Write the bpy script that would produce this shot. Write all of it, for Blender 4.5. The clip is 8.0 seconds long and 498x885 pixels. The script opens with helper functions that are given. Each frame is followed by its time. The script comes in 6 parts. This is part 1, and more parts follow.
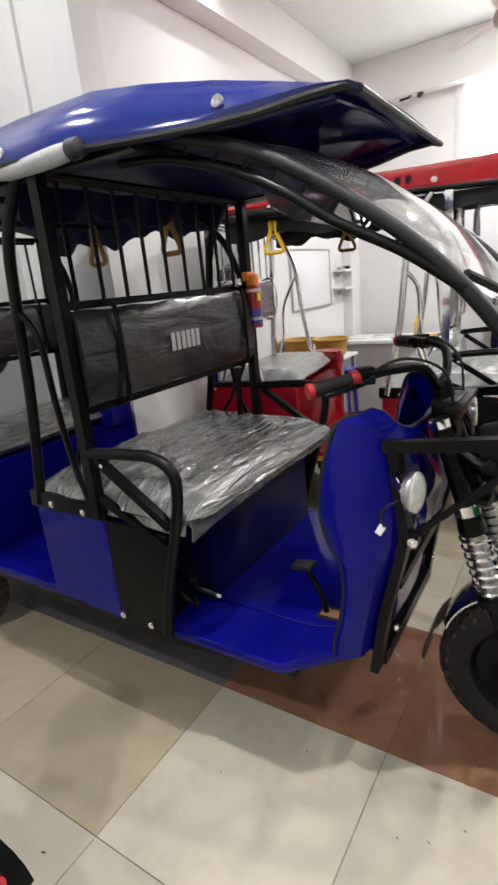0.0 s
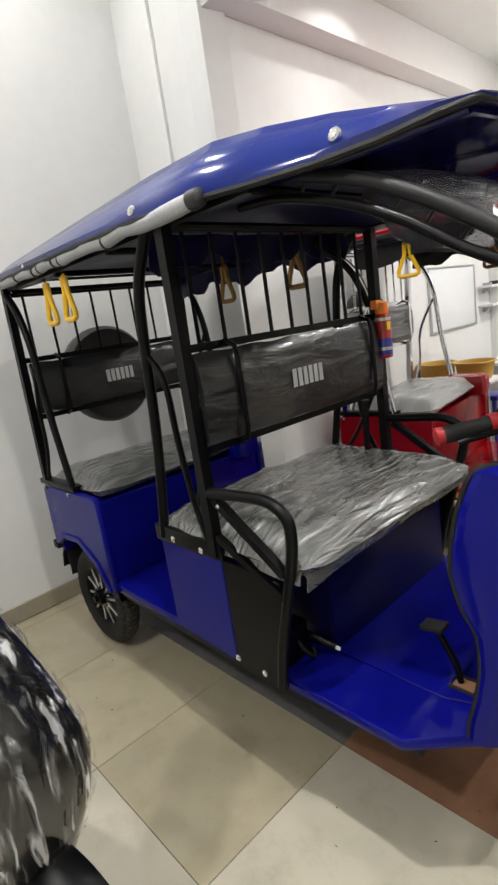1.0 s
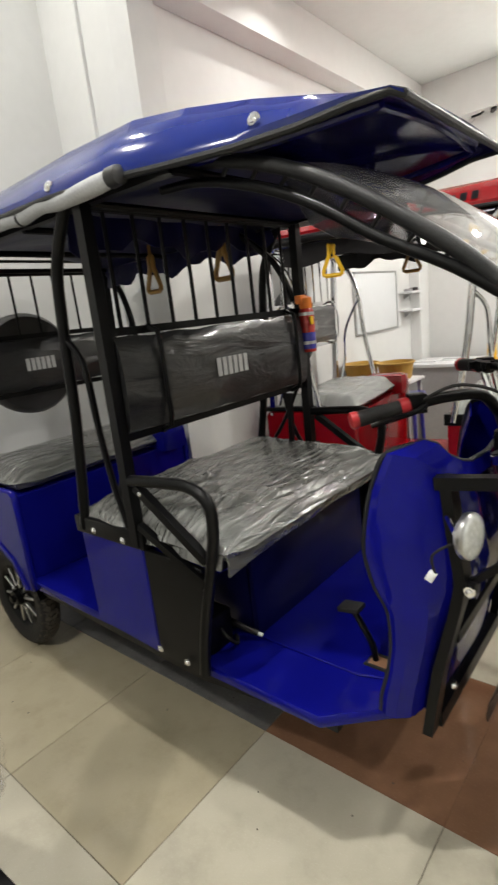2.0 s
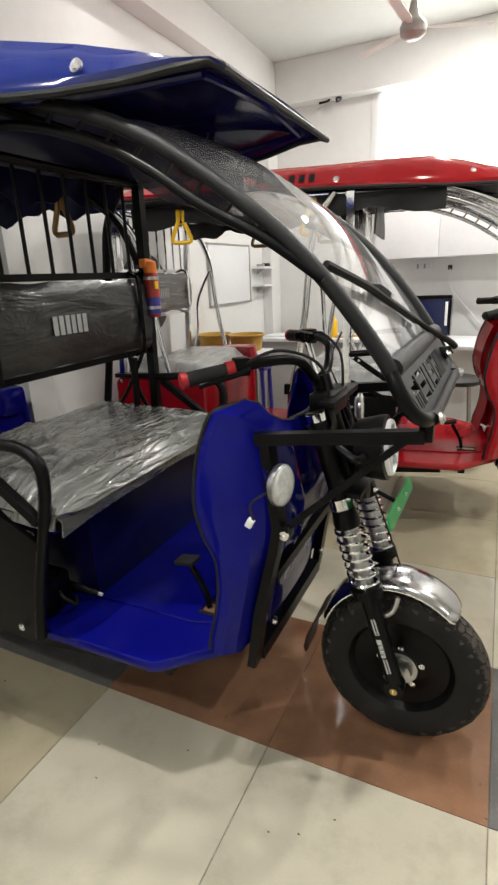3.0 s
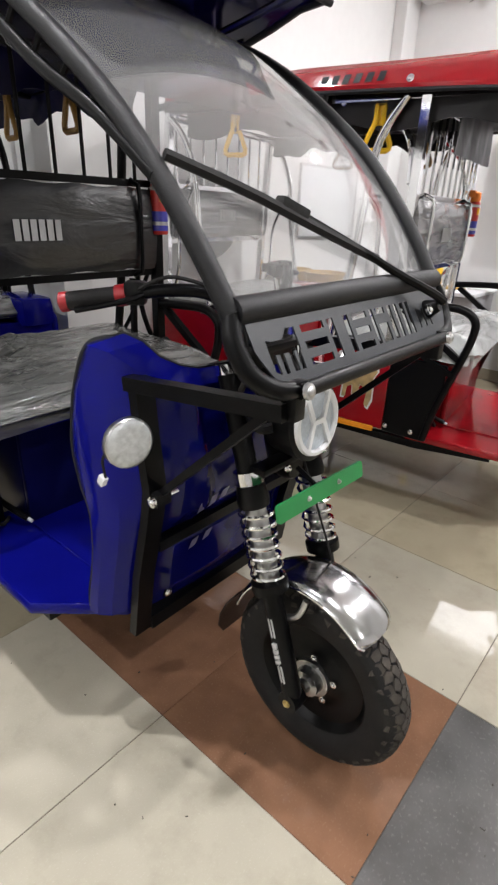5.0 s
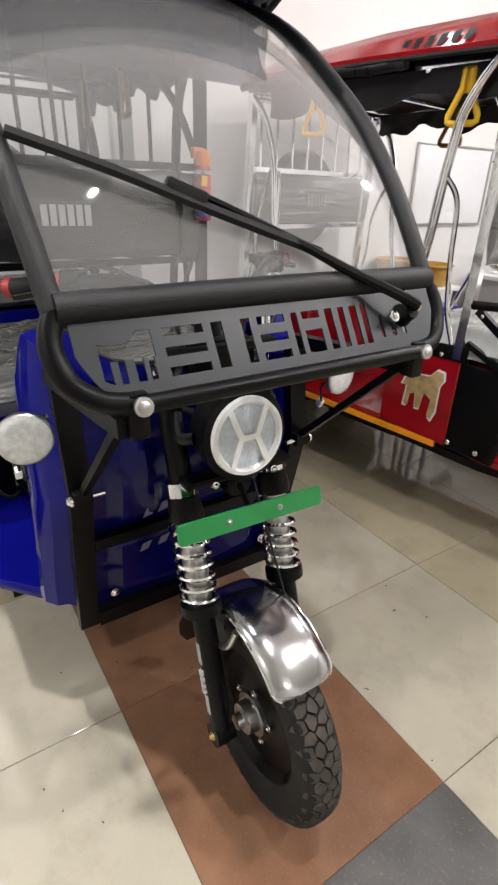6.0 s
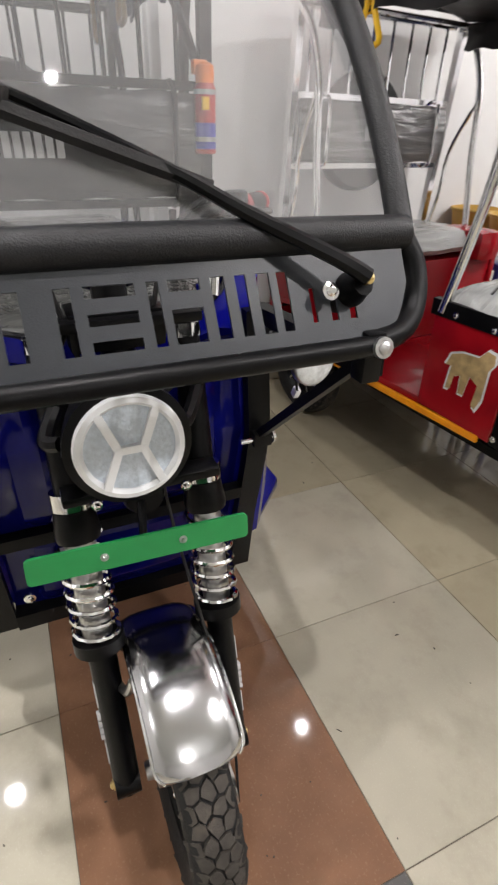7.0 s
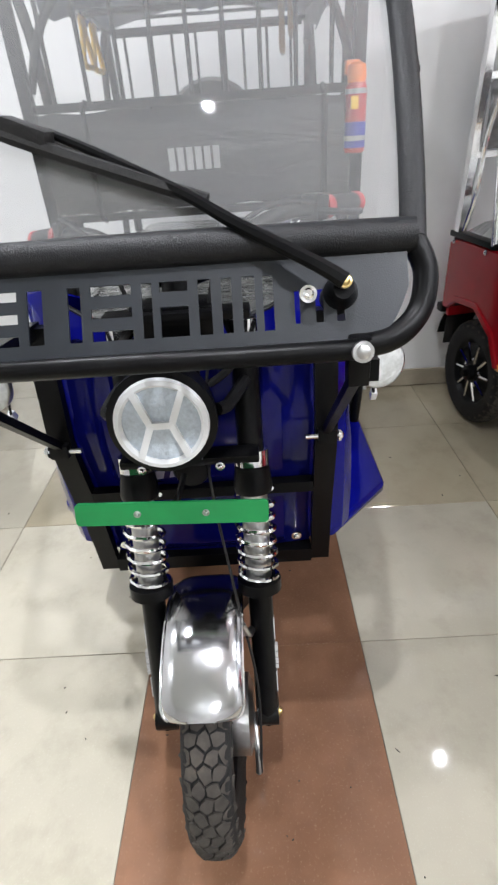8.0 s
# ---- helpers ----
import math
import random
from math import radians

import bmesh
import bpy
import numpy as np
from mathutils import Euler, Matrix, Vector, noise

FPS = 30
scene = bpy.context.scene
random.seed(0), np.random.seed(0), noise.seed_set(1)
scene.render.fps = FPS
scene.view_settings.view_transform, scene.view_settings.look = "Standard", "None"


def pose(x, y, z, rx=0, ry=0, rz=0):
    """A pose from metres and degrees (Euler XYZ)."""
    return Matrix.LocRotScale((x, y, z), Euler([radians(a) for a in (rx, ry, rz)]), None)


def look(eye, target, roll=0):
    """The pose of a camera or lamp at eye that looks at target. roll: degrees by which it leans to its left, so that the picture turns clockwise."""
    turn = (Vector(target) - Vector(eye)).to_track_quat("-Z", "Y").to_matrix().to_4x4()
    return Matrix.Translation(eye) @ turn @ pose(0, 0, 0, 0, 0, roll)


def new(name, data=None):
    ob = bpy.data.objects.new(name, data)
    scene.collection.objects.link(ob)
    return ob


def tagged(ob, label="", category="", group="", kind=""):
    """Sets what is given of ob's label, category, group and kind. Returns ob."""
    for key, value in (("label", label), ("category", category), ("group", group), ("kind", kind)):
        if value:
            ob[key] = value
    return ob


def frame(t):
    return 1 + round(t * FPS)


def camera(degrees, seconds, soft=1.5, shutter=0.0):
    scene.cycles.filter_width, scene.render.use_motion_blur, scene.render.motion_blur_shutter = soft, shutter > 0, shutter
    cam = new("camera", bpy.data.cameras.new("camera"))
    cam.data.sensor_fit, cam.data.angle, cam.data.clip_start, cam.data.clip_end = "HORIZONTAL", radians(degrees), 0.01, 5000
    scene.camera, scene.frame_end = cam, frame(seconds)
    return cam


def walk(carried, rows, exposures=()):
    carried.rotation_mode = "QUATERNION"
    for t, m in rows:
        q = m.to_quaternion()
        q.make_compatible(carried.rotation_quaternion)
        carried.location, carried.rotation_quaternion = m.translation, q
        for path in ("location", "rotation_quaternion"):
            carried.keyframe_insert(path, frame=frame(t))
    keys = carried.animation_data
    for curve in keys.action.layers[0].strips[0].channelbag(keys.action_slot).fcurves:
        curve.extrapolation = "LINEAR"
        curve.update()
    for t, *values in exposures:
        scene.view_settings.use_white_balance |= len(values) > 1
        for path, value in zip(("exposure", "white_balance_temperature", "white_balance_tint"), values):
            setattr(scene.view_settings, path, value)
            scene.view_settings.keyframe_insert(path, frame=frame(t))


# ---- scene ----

# ---------------------------------------------------------------- camera
cam = camera(51.5, 8.0, soft=2.2, shutter=0.3)
PATH = [
    (0, (0.4, -1.171, 1.371), (-0.663, 0.42, 0.787), -5.7),
    (0.5, (0.411, -1.105, 1.402), (-0.882, 0.337, 0.903), -7.1),
    (1, (0.39, -1.076, 1.404), (-1.077, 0.208, 0.96), -8.7),
    (1.2, (0.388, -1.08, 1.393), (-1.104, 0.185, 0.975), -8.8),
    (2.5, (0.456, -1.062, 1.35), (-0.577, 0.561, 0.805), -4.8),
    (3, (0.506, -1.078, 1.337), (-0.326, 0.634, 0.725), -2.5),
    (3.5, (0.554, -1.072, 1.326), (-0.207, 0.658, 0.67), -0.4),
    (4, (0.687, -0.95, 1.31), (-0.182, 0.713, 0.617), 0.8),
    (4.5, (0.765, -0.814, 1.282), (-0.256, 0.723, 0.512), 1.2),
    (5.8, (0.934, -0.306, 1.297), (-0.51, 0.778, 0.436), 2.2),
    (6, (0.972, -0.253, 1.295), (-0.524, 0.744, 0.419), 1.7),
    (6.5, (0.954, -0.096, 1.276), (-0.571, 0.791, 0.334), 2.0),
    (7, (0.866, 0.108, 1.264), (-0.692, 0.81, 0.226), 1.7),
    (7.5, (0.882, 0.234, 1.257), (-0.782, 0.529, 0.186), -0.1),
    (8, (0.968, 0.35, 1.28), (-0.74, 0.302, 0.241), -4.3),
]
walk(cam, [(t, look(e, g, r)) for t, e, g, r in PATH], exposures=[(0, 0.18, 6600, 13), (1.2, 0.18, 6750, 10), (2.5, 0.1, 6950, 9), (3.5, -0.02, 6700, 11), (4.5, 0.11, 6400, 14), (6, 0.24, 6700, 15), (7, 0.2, 6650, 15), (7.5, 0.53, 6350, 18), (8, 0.5, 6150, 13)])

# ---------------------------------------------------------------- light
CEIL = 3.12
world = bpy.data.worlds.new("world")
scene.world = world
world.use_nodes = True
world.node_tree.nodes["Background"].inputs[0].default_value = (0.8, 0.9, 1.0, 1)
world.node_tree.nodes["Background"].inputs[1].default_value = 0.05
# ceiling lights: x, y, watts, bare bulb or recessed, width
# 1, 2, 3 and 6 follow glints and shadows; the rest is added fill.
LAMPS = [(-0.25, -0.43, 17, False, 0.06), (-1.22, 1.62, 3, False, 0.04), (-1.95, -0.75, 16, False, 0.1), (-0.6, -2.2, 34, False, 0.14), (-2.1, 0.1, 5, False, 0.12), (0.9, 0.32, 14, False, 0.05),
         (2.0, 3.3, 32, False, 0.14), (1.9, 1.69, 40, False, 0.12), (3.9, 0.3, 28, True, 0.08), (1.2, -2.8, 18, True, 0.08), (0.3, 2.9, 42, False, 0.12)]
LAMP_COLOUR = (0.985, 0.992, 0.985)


# ---------------------------------------------------------------- materials
def rgba(c):
    return (c[0], c[1], c[2], 1.0)


def material(name, colour, rough=0.5, metal=0.0, coat=0.0, vary=0.12, grain=40.0, bump=0.0, bump_scale=120.0, dirt=None, dirt_scale=6.0, spec=0.5):
    """A procedural surface: colour with two scales of variation, uneven gloss, fine relief, optional stains."""
    m = bpy.data.materials.new(name)
    m.use_nodes = True
    nt = m.node_tree
    n, l = nt.nodes, nt.links
    b = n["Principled BSDF"]
    co = n.new("ShaderNodeTexCoord")
    big = n.new("ShaderNodeTexNoise")
    big.inputs["Scale"].default_value = dirt_scale
    big.inputs["Detail"].default_value = 6
    small = n.new("ShaderNodeTexNoise")
    small.inputs["Scale"].default_value = grain
    small.inputs["Detail"].default_value = 4
    l.new(co.outputs["Object"], big.inputs["Vector"])
    l.new(co.outputs["Object"], small.inputs["Vector"])
    add = n.new("ShaderNodeMath")
    add.operation = "ADD"
    l.new(big.outputs["Fac"], add.inputs[0])
    l.new(small.outputs["Fac"], add.inputs[1])
    ramp = n.new("ShaderNodeMapRange")
    ramp.inputs["From Min"].default_value = 0.6
    ramp.inputs["From Max"].default_value = 1.4
    l.new(add.outputs[0], ramp.inputs["Value"])
    mix = n.new("ShaderNodeMix")
    mix.data_type = "RGBA"
    mix.inputs[6].default_value = rgba([max(0, x * (1 - vary)) for x in colour])
    mix.inputs[7].default_value = rgba([min(1, x * (1 + vary)) for x in colour])
    l.new(ramp.outputs[0], mix.inputs[0])
    out = mix.outputs[2]
    if dirt:
        st = n.new("ShaderNodeMapRange")
        st.inputs["From Min"].default_value = 0.55
        st.inputs["From Max"].default_value = 0.75
        st.inputs["To Max"].default_value = 0.6
        l.new(big.outputs["Fac"], st.inputs["Value"])
        mx = n.new("ShaderNodeMix")
        mx.data_type = "RGBA"
        mx.inputs[7].default_value = rgba(dirt)
        l.new(st.outputs[0], mx.inputs[0])
        l.new(out, mx.inputs[6])
        out = mx.outputs[2]
    l.new(out, b.inputs["Base Color"])
    ro = n.new("ShaderNodeMapRange")
    ro.inputs["To Min"].default_value = max(0.02, rough * 0.75)
    ro.inputs["To Max"].default_value = min(1.0, rough * 1.3)
    l.new(big.outputs["Fac"], ro.inputs["Value"])
    l.new(ro.outputs[0], b.inputs["Roughness"])
    b.inputs["Metallic"].default_value = metal
    b.inputs["Coat Weight"].default_value = coat
    b.inputs["Coat Roughness"].default_value = 0.06
    b.inputs["Specular IOR Level"].default_value = spec
    if bump:
        fine = n.new("ShaderNodeTexNoise")
        fine.inputs["Scale"].default_value = bump_scale
        fine.inputs["Detail"].default_value = 5
        l.new(co.outputs["Object"], fine.inputs["Vector"])
        bp = n.new("ShaderNodeBump")
        bp.inputs["Strength"].default_value = bump
        bp.inputs["Distance"].default_value = 0.004
        l.new(fine.outputs["Fac"], bp.inputs["Height"])
        l.new(bp.outputs[0], b.inputs["Normal"])
    return m


def wrap_material(name, under, glint, rough=0.22, stretch=(3, 14, 6), strength=0.9, edge=(0.5, 0.72), turn=0.5, coat=0.45):
    """A surface under crinkled clear plastic: long folds, sharp gloss, gloss streaks painted pale."""
    m = bpy.data.materials.new(name)
    m.use_nodes = True
    n, l = m.node_tree.nodes, m.node_tree.links
    b = n["Principled BSDF"]
    co = n.new("ShaderNodeTexCoord")
    mp = n.new("ShaderNodeMapping")
    mp.inputs["Scale"].default_value = stretch
    mp.inputs["Rotation"].default_value = (0, 0, turn)
    l.new(co.outputs["Object"], mp.inputs["Vector"])
    folds = n.new("ShaderNodeTexNoise")
    folds.inputs["Scale"].default_value = 1.0
    folds.inputs["Detail"].default_value = 4.0
    folds.inputs["Distortion"].default_value = 0.6
    l.new(mp.outputs[0], folds.inputs["Vector"])
    patch = n.new("ShaderNodeTexNoise")
    patch.inputs["Scale"].default_value = 7.0
    patch.inputs["Detail"].default_value = 2.0
    l.new(co.outputs["Object"], patch.inputs["Vector"])
    rr = n.new("ShaderNodeMapRange")
    rr.inputs["From Min"].default_value = 0.3
    rr.inputs["From Max"].default_value = 0.75
    l.new(folds.outputs["Fac"], rr.inputs["Value"])
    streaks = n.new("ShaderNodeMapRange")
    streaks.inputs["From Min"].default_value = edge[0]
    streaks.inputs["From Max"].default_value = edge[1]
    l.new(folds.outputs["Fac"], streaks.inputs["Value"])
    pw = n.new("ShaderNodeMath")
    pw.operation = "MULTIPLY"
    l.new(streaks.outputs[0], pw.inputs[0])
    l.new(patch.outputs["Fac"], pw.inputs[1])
    # Glints of the plastic are put into the base colour along the folds.
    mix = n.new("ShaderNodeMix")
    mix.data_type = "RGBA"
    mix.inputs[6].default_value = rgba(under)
    mix.inputs[7].default_value = rgba(glint)
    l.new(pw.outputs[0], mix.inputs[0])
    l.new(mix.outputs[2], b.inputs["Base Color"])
    b.inputs["Roughness"].default_value = rough
    b.inputs["Coat Weight"].default_value = coat
    b.inputs["Coat Roughness"].default_value = 0.08
    bp = n.new("ShaderNodeBump")
    bp.inputs["Strength"].default_value = strength
    bp.inputs["Distance"].default_value = 0.012
    l.new(rr.outputs[0], bp.inputs["Height"])
    l.new(bp.outputs[0], b.inputs["Normal"])
    l.new(bp.outputs[0], b.inputs["Coat Normal"])
    return m


def tile_material(name, colour, speck, rough=0.12, speck_scale=220.0, vary=0.06):
    """Polished floor tile: each tile a shade of its own, cloudy veins, speckle, scuffed gloss."""
    m = material(name, colour, rough, 0, 0, vary, 9.0, 0.0, dirt=None, dirt_scale=2.3)
    n, l = m.node_tree.nodes, m.node_tree.links
    b = n["Principled BSDF"]
    src = b.inputs["Base Color"].links[0].from_socket
    co = n.new("ShaderNodeTexCoord")
    sp = n.new("ShaderNodeTexNoise")
    sp.inputs["Scale"].default_value = speck_scale
    sp.inputs["Detail"].default_value = 3
    l.new(co.outputs["Object"], sp.inputs["Vector"])
    mr = n.new("ShaderNodeMapRange")
    mr.inputs["From Min"].default_value = 0.58
    mr.inputs["From Max"].default_value = 0.72
    mr.inputs["To Max"].default_value = 0.7
    l.new(sp.outputs["Fac"], mr.inputs["Value"])
    mx = n.new("ShaderNodeMix")
    mx.data_type = "RGBA"
    mx.inputs[7].default_value = rgba(speck)
    l.new(mr.outputs[0], mx.inputs[0])
    l.new(src, mx.inputs[6])
    inf = n.new("ShaderNodeObjectInfo")
    sh = n.new("ShaderNodeMapRange")
    sh.inputs["To Min"].default_value = 0.93
    sh.inputs["To Max"].default_value = 1.05
    l.new(inf.outputs["Random"], sh.inputs["Value"])
    mul = n.new("ShaderNodeMix")
    mul.data_type = "RGBA"
    mul.blend_type = "MULTIPLY"
    mul.inputs[0].default_value = 1
    l.new(mx.outputs[2], mul.inputs[6])
    l.new(sh.outputs[0], mul.inputs[7])
    sc = n.new("ShaderNodeTexNoise")
    sc.inputs["Scale"].default_value = 5.5
    sc.inputs["Detail"].default_value = 9
    sc.inputs["Roughness"].default_value = 0.7
    spot = n.new("ShaderNodeVectorMath")
    spot.operation = "ADD"
    where = n.new("ShaderNodeObjectInfo")
    l.new(co.outputs["Object"], spot.inputs[0])
    l.new(where.outputs["Location"], spot.inputs[1])
    l.new(spot.outputs[0], sc.inputs["Vector"])
    sm = n.new("ShaderNodeMapRange")
    sm.inputs["From Min"].default_value = 0.5
    sm.inputs["From Max"].default_value = 0.8
    sm.inputs["To Max"].default_value = 0.4
    l.new(sc.outputs["Fac"], sm.inputs["Value"])
    du = n.new("ShaderNodeMix")
    du.data_type = "RGBA"
    du.inputs[7].default_value = rgba((colour[0] * 0.45, colour[1] * 0.42, colour[2] * 0.36))
    l.new(sm.outputs[0], du.inputs[0])
    l.new(mul.outputs[2], du.inputs[6])
    l.new(du.outputs[2], b.inputs["Base Color"])
    return m


def clear_material(name, tint, gloss_rough=0.02, haze=0.0):
    """Thin clear sheet: see-through, with gloss that grows at a slant."""
    m = bpy.data.materials.new(name)
    m.use_nodes = True
    n, l = m.node_tree.nodes, m.node_tree.links
    for x in list(n):
        n.remove(x)
    out = n.new("ShaderNodeOutputMaterial")
    tr = n.new("ShaderNodeBsdfTransparent")
    tr.inputs[0].default_value = rgba(tint)
    gl = n.new("ShaderNodeBsdfGlossy")
    gl.inputs["Roughness"].default_value = gloss_rough
    lw = n.new("ShaderNodeLayerWeight")
    lw.inputs["Blend"].default_value = 0.5
    pw = n.new("ShaderNodeMath")
    pw.operation = "POWER"
    pw.inputs[1].default_value = 2.7
    l.new(lw.outputs["Facing"], pw.inputs[0])
    fr = n.new("ShaderNodeMath")
    fr.operation = "MULTIPLY_ADD"
    fr.inputs[1].default_value = 0.85
    fr.inputs[2].default_value = 0.035
    l.new(pw.outputs[0], fr.inputs[0])
    mix = n.new("ShaderNodeMixShader")
    l.new(fr.outputs[0], mix.inputs[0])
    l.new(tr.outputs[0], mix.inputs[1])
    l.new(gl.outputs[0], mix.inputs[2])
    last = mix
    if haze:
        df = n.new("ShaderNodeBsdfDiffuse")
        df.inputs[0].default_value = (0.8, 0.8, 0.8, 1)
        m2 = n.new("ShaderNodeMixShader")
        m2.inputs[0].default_value = haze
        l.new(mix.outputs[0], m2.inputs[1])
        l.new(df.outputs[0], m2.inputs[2])
        last = m2
    l.new(last.outputs[0], out.inputs[0])
    return m


def film_material(name, cloud):
    """Crinkled clear film: see-through, glossy, milky folds and white highlight streaks painted in."""
    m = wrap_material(name, (0.5, 0.5, 0.5), (0.9, 0.9, 0.9), 0.08, (46, 46, 7), 1.0, (0.49, 0.66))
    n, l = m.node_tree.nodes, m.node_tree.links
    b = n["Principled BSDF"]
    glint_mask = b.inputs["Base Color"].links[0].from_node.inputs[0].links[0].from_socket
    # Opaque white streaks paint the film's highlights as well as its milky folds.
    sh = n.new("ShaderNodeMapRange")
    sh.inputs["To Min"].default_value = 0.015
    sh.inputs["To Max"].default_value = cloud
    thin = n.new("ShaderNodeMath")
    thin.operation = "POWER"
    thin.inputs[1].default_value = 2.2
    l.new(glint_mask, thin.inputs[0])
    l.new(thin.outputs[0], sh.inputs["Value"])
    sh.inputs["From Max"].default_value = 0.3
    l.new(sh.outputs[0], b.inputs["Alpha"])
    return m


def glow_material(name, colour, strength, soft=0.0):
    """A face that gives light; with soft, a backlit sheet that fades towards its two ends."""
    m = bpy.data.materials.new(name)
    m.use_nodes = True
    n, l = m.node_tree.nodes, m.node_tree.links
    b = n["Principled BSDF"]
    b.inputs["Emission Color"].default_value = rgba(colour)
    b.inputs["Emission Strength"].default_value = strength
    if soft:
        co, sep = n.new("ShaderNodeTexCoord"), n.new("ShaderNodeSeparateXYZ")
        l.new(co.outputs["Generated"], sep.inputs[0])
        off, mag, fall = n.new("ShaderNodeMath"), n.new("ShaderNodeMath"), n.new("ShaderNodeMapRange")
        off.operation, mag.operation, fall.interpolation_type = "SUBTRACT", "ABSOLUTE", "SMOOTHSTEP"
        off.inputs[1].default_value = 0.5
        l.new(sep.outputs["X"], off.inputs[0])
        l.new(off.outputs[0], mag.inputs[0])
        l.new(mag.outputs[0], fall.inputs["Value"])
        fall.inputs["From Min"].default_value, fall.inputs["From Max"].default_value = 0.5 - soft, 0.5
        fall.inputs["To Min"].default_value, fall.inputs["To Max"].default_value = 1.0, 0.0
        steep = n.new("ShaderNodeMath")
        steep.operation = "POWER"
        steep.inputs[1].default_value = 1.8
        l.new(fall.outputs[0], steep.inputs[0])
        gain = n.new("ShaderNodeMath")
        gain.operation = "MULTIPLY"
        gain.inputs[1].default_value = strength
        l.new(steep.outputs[0], gain.inputs[0])
        l.new(gain.outputs[0], b.inputs["Emission Strength"])
    return m


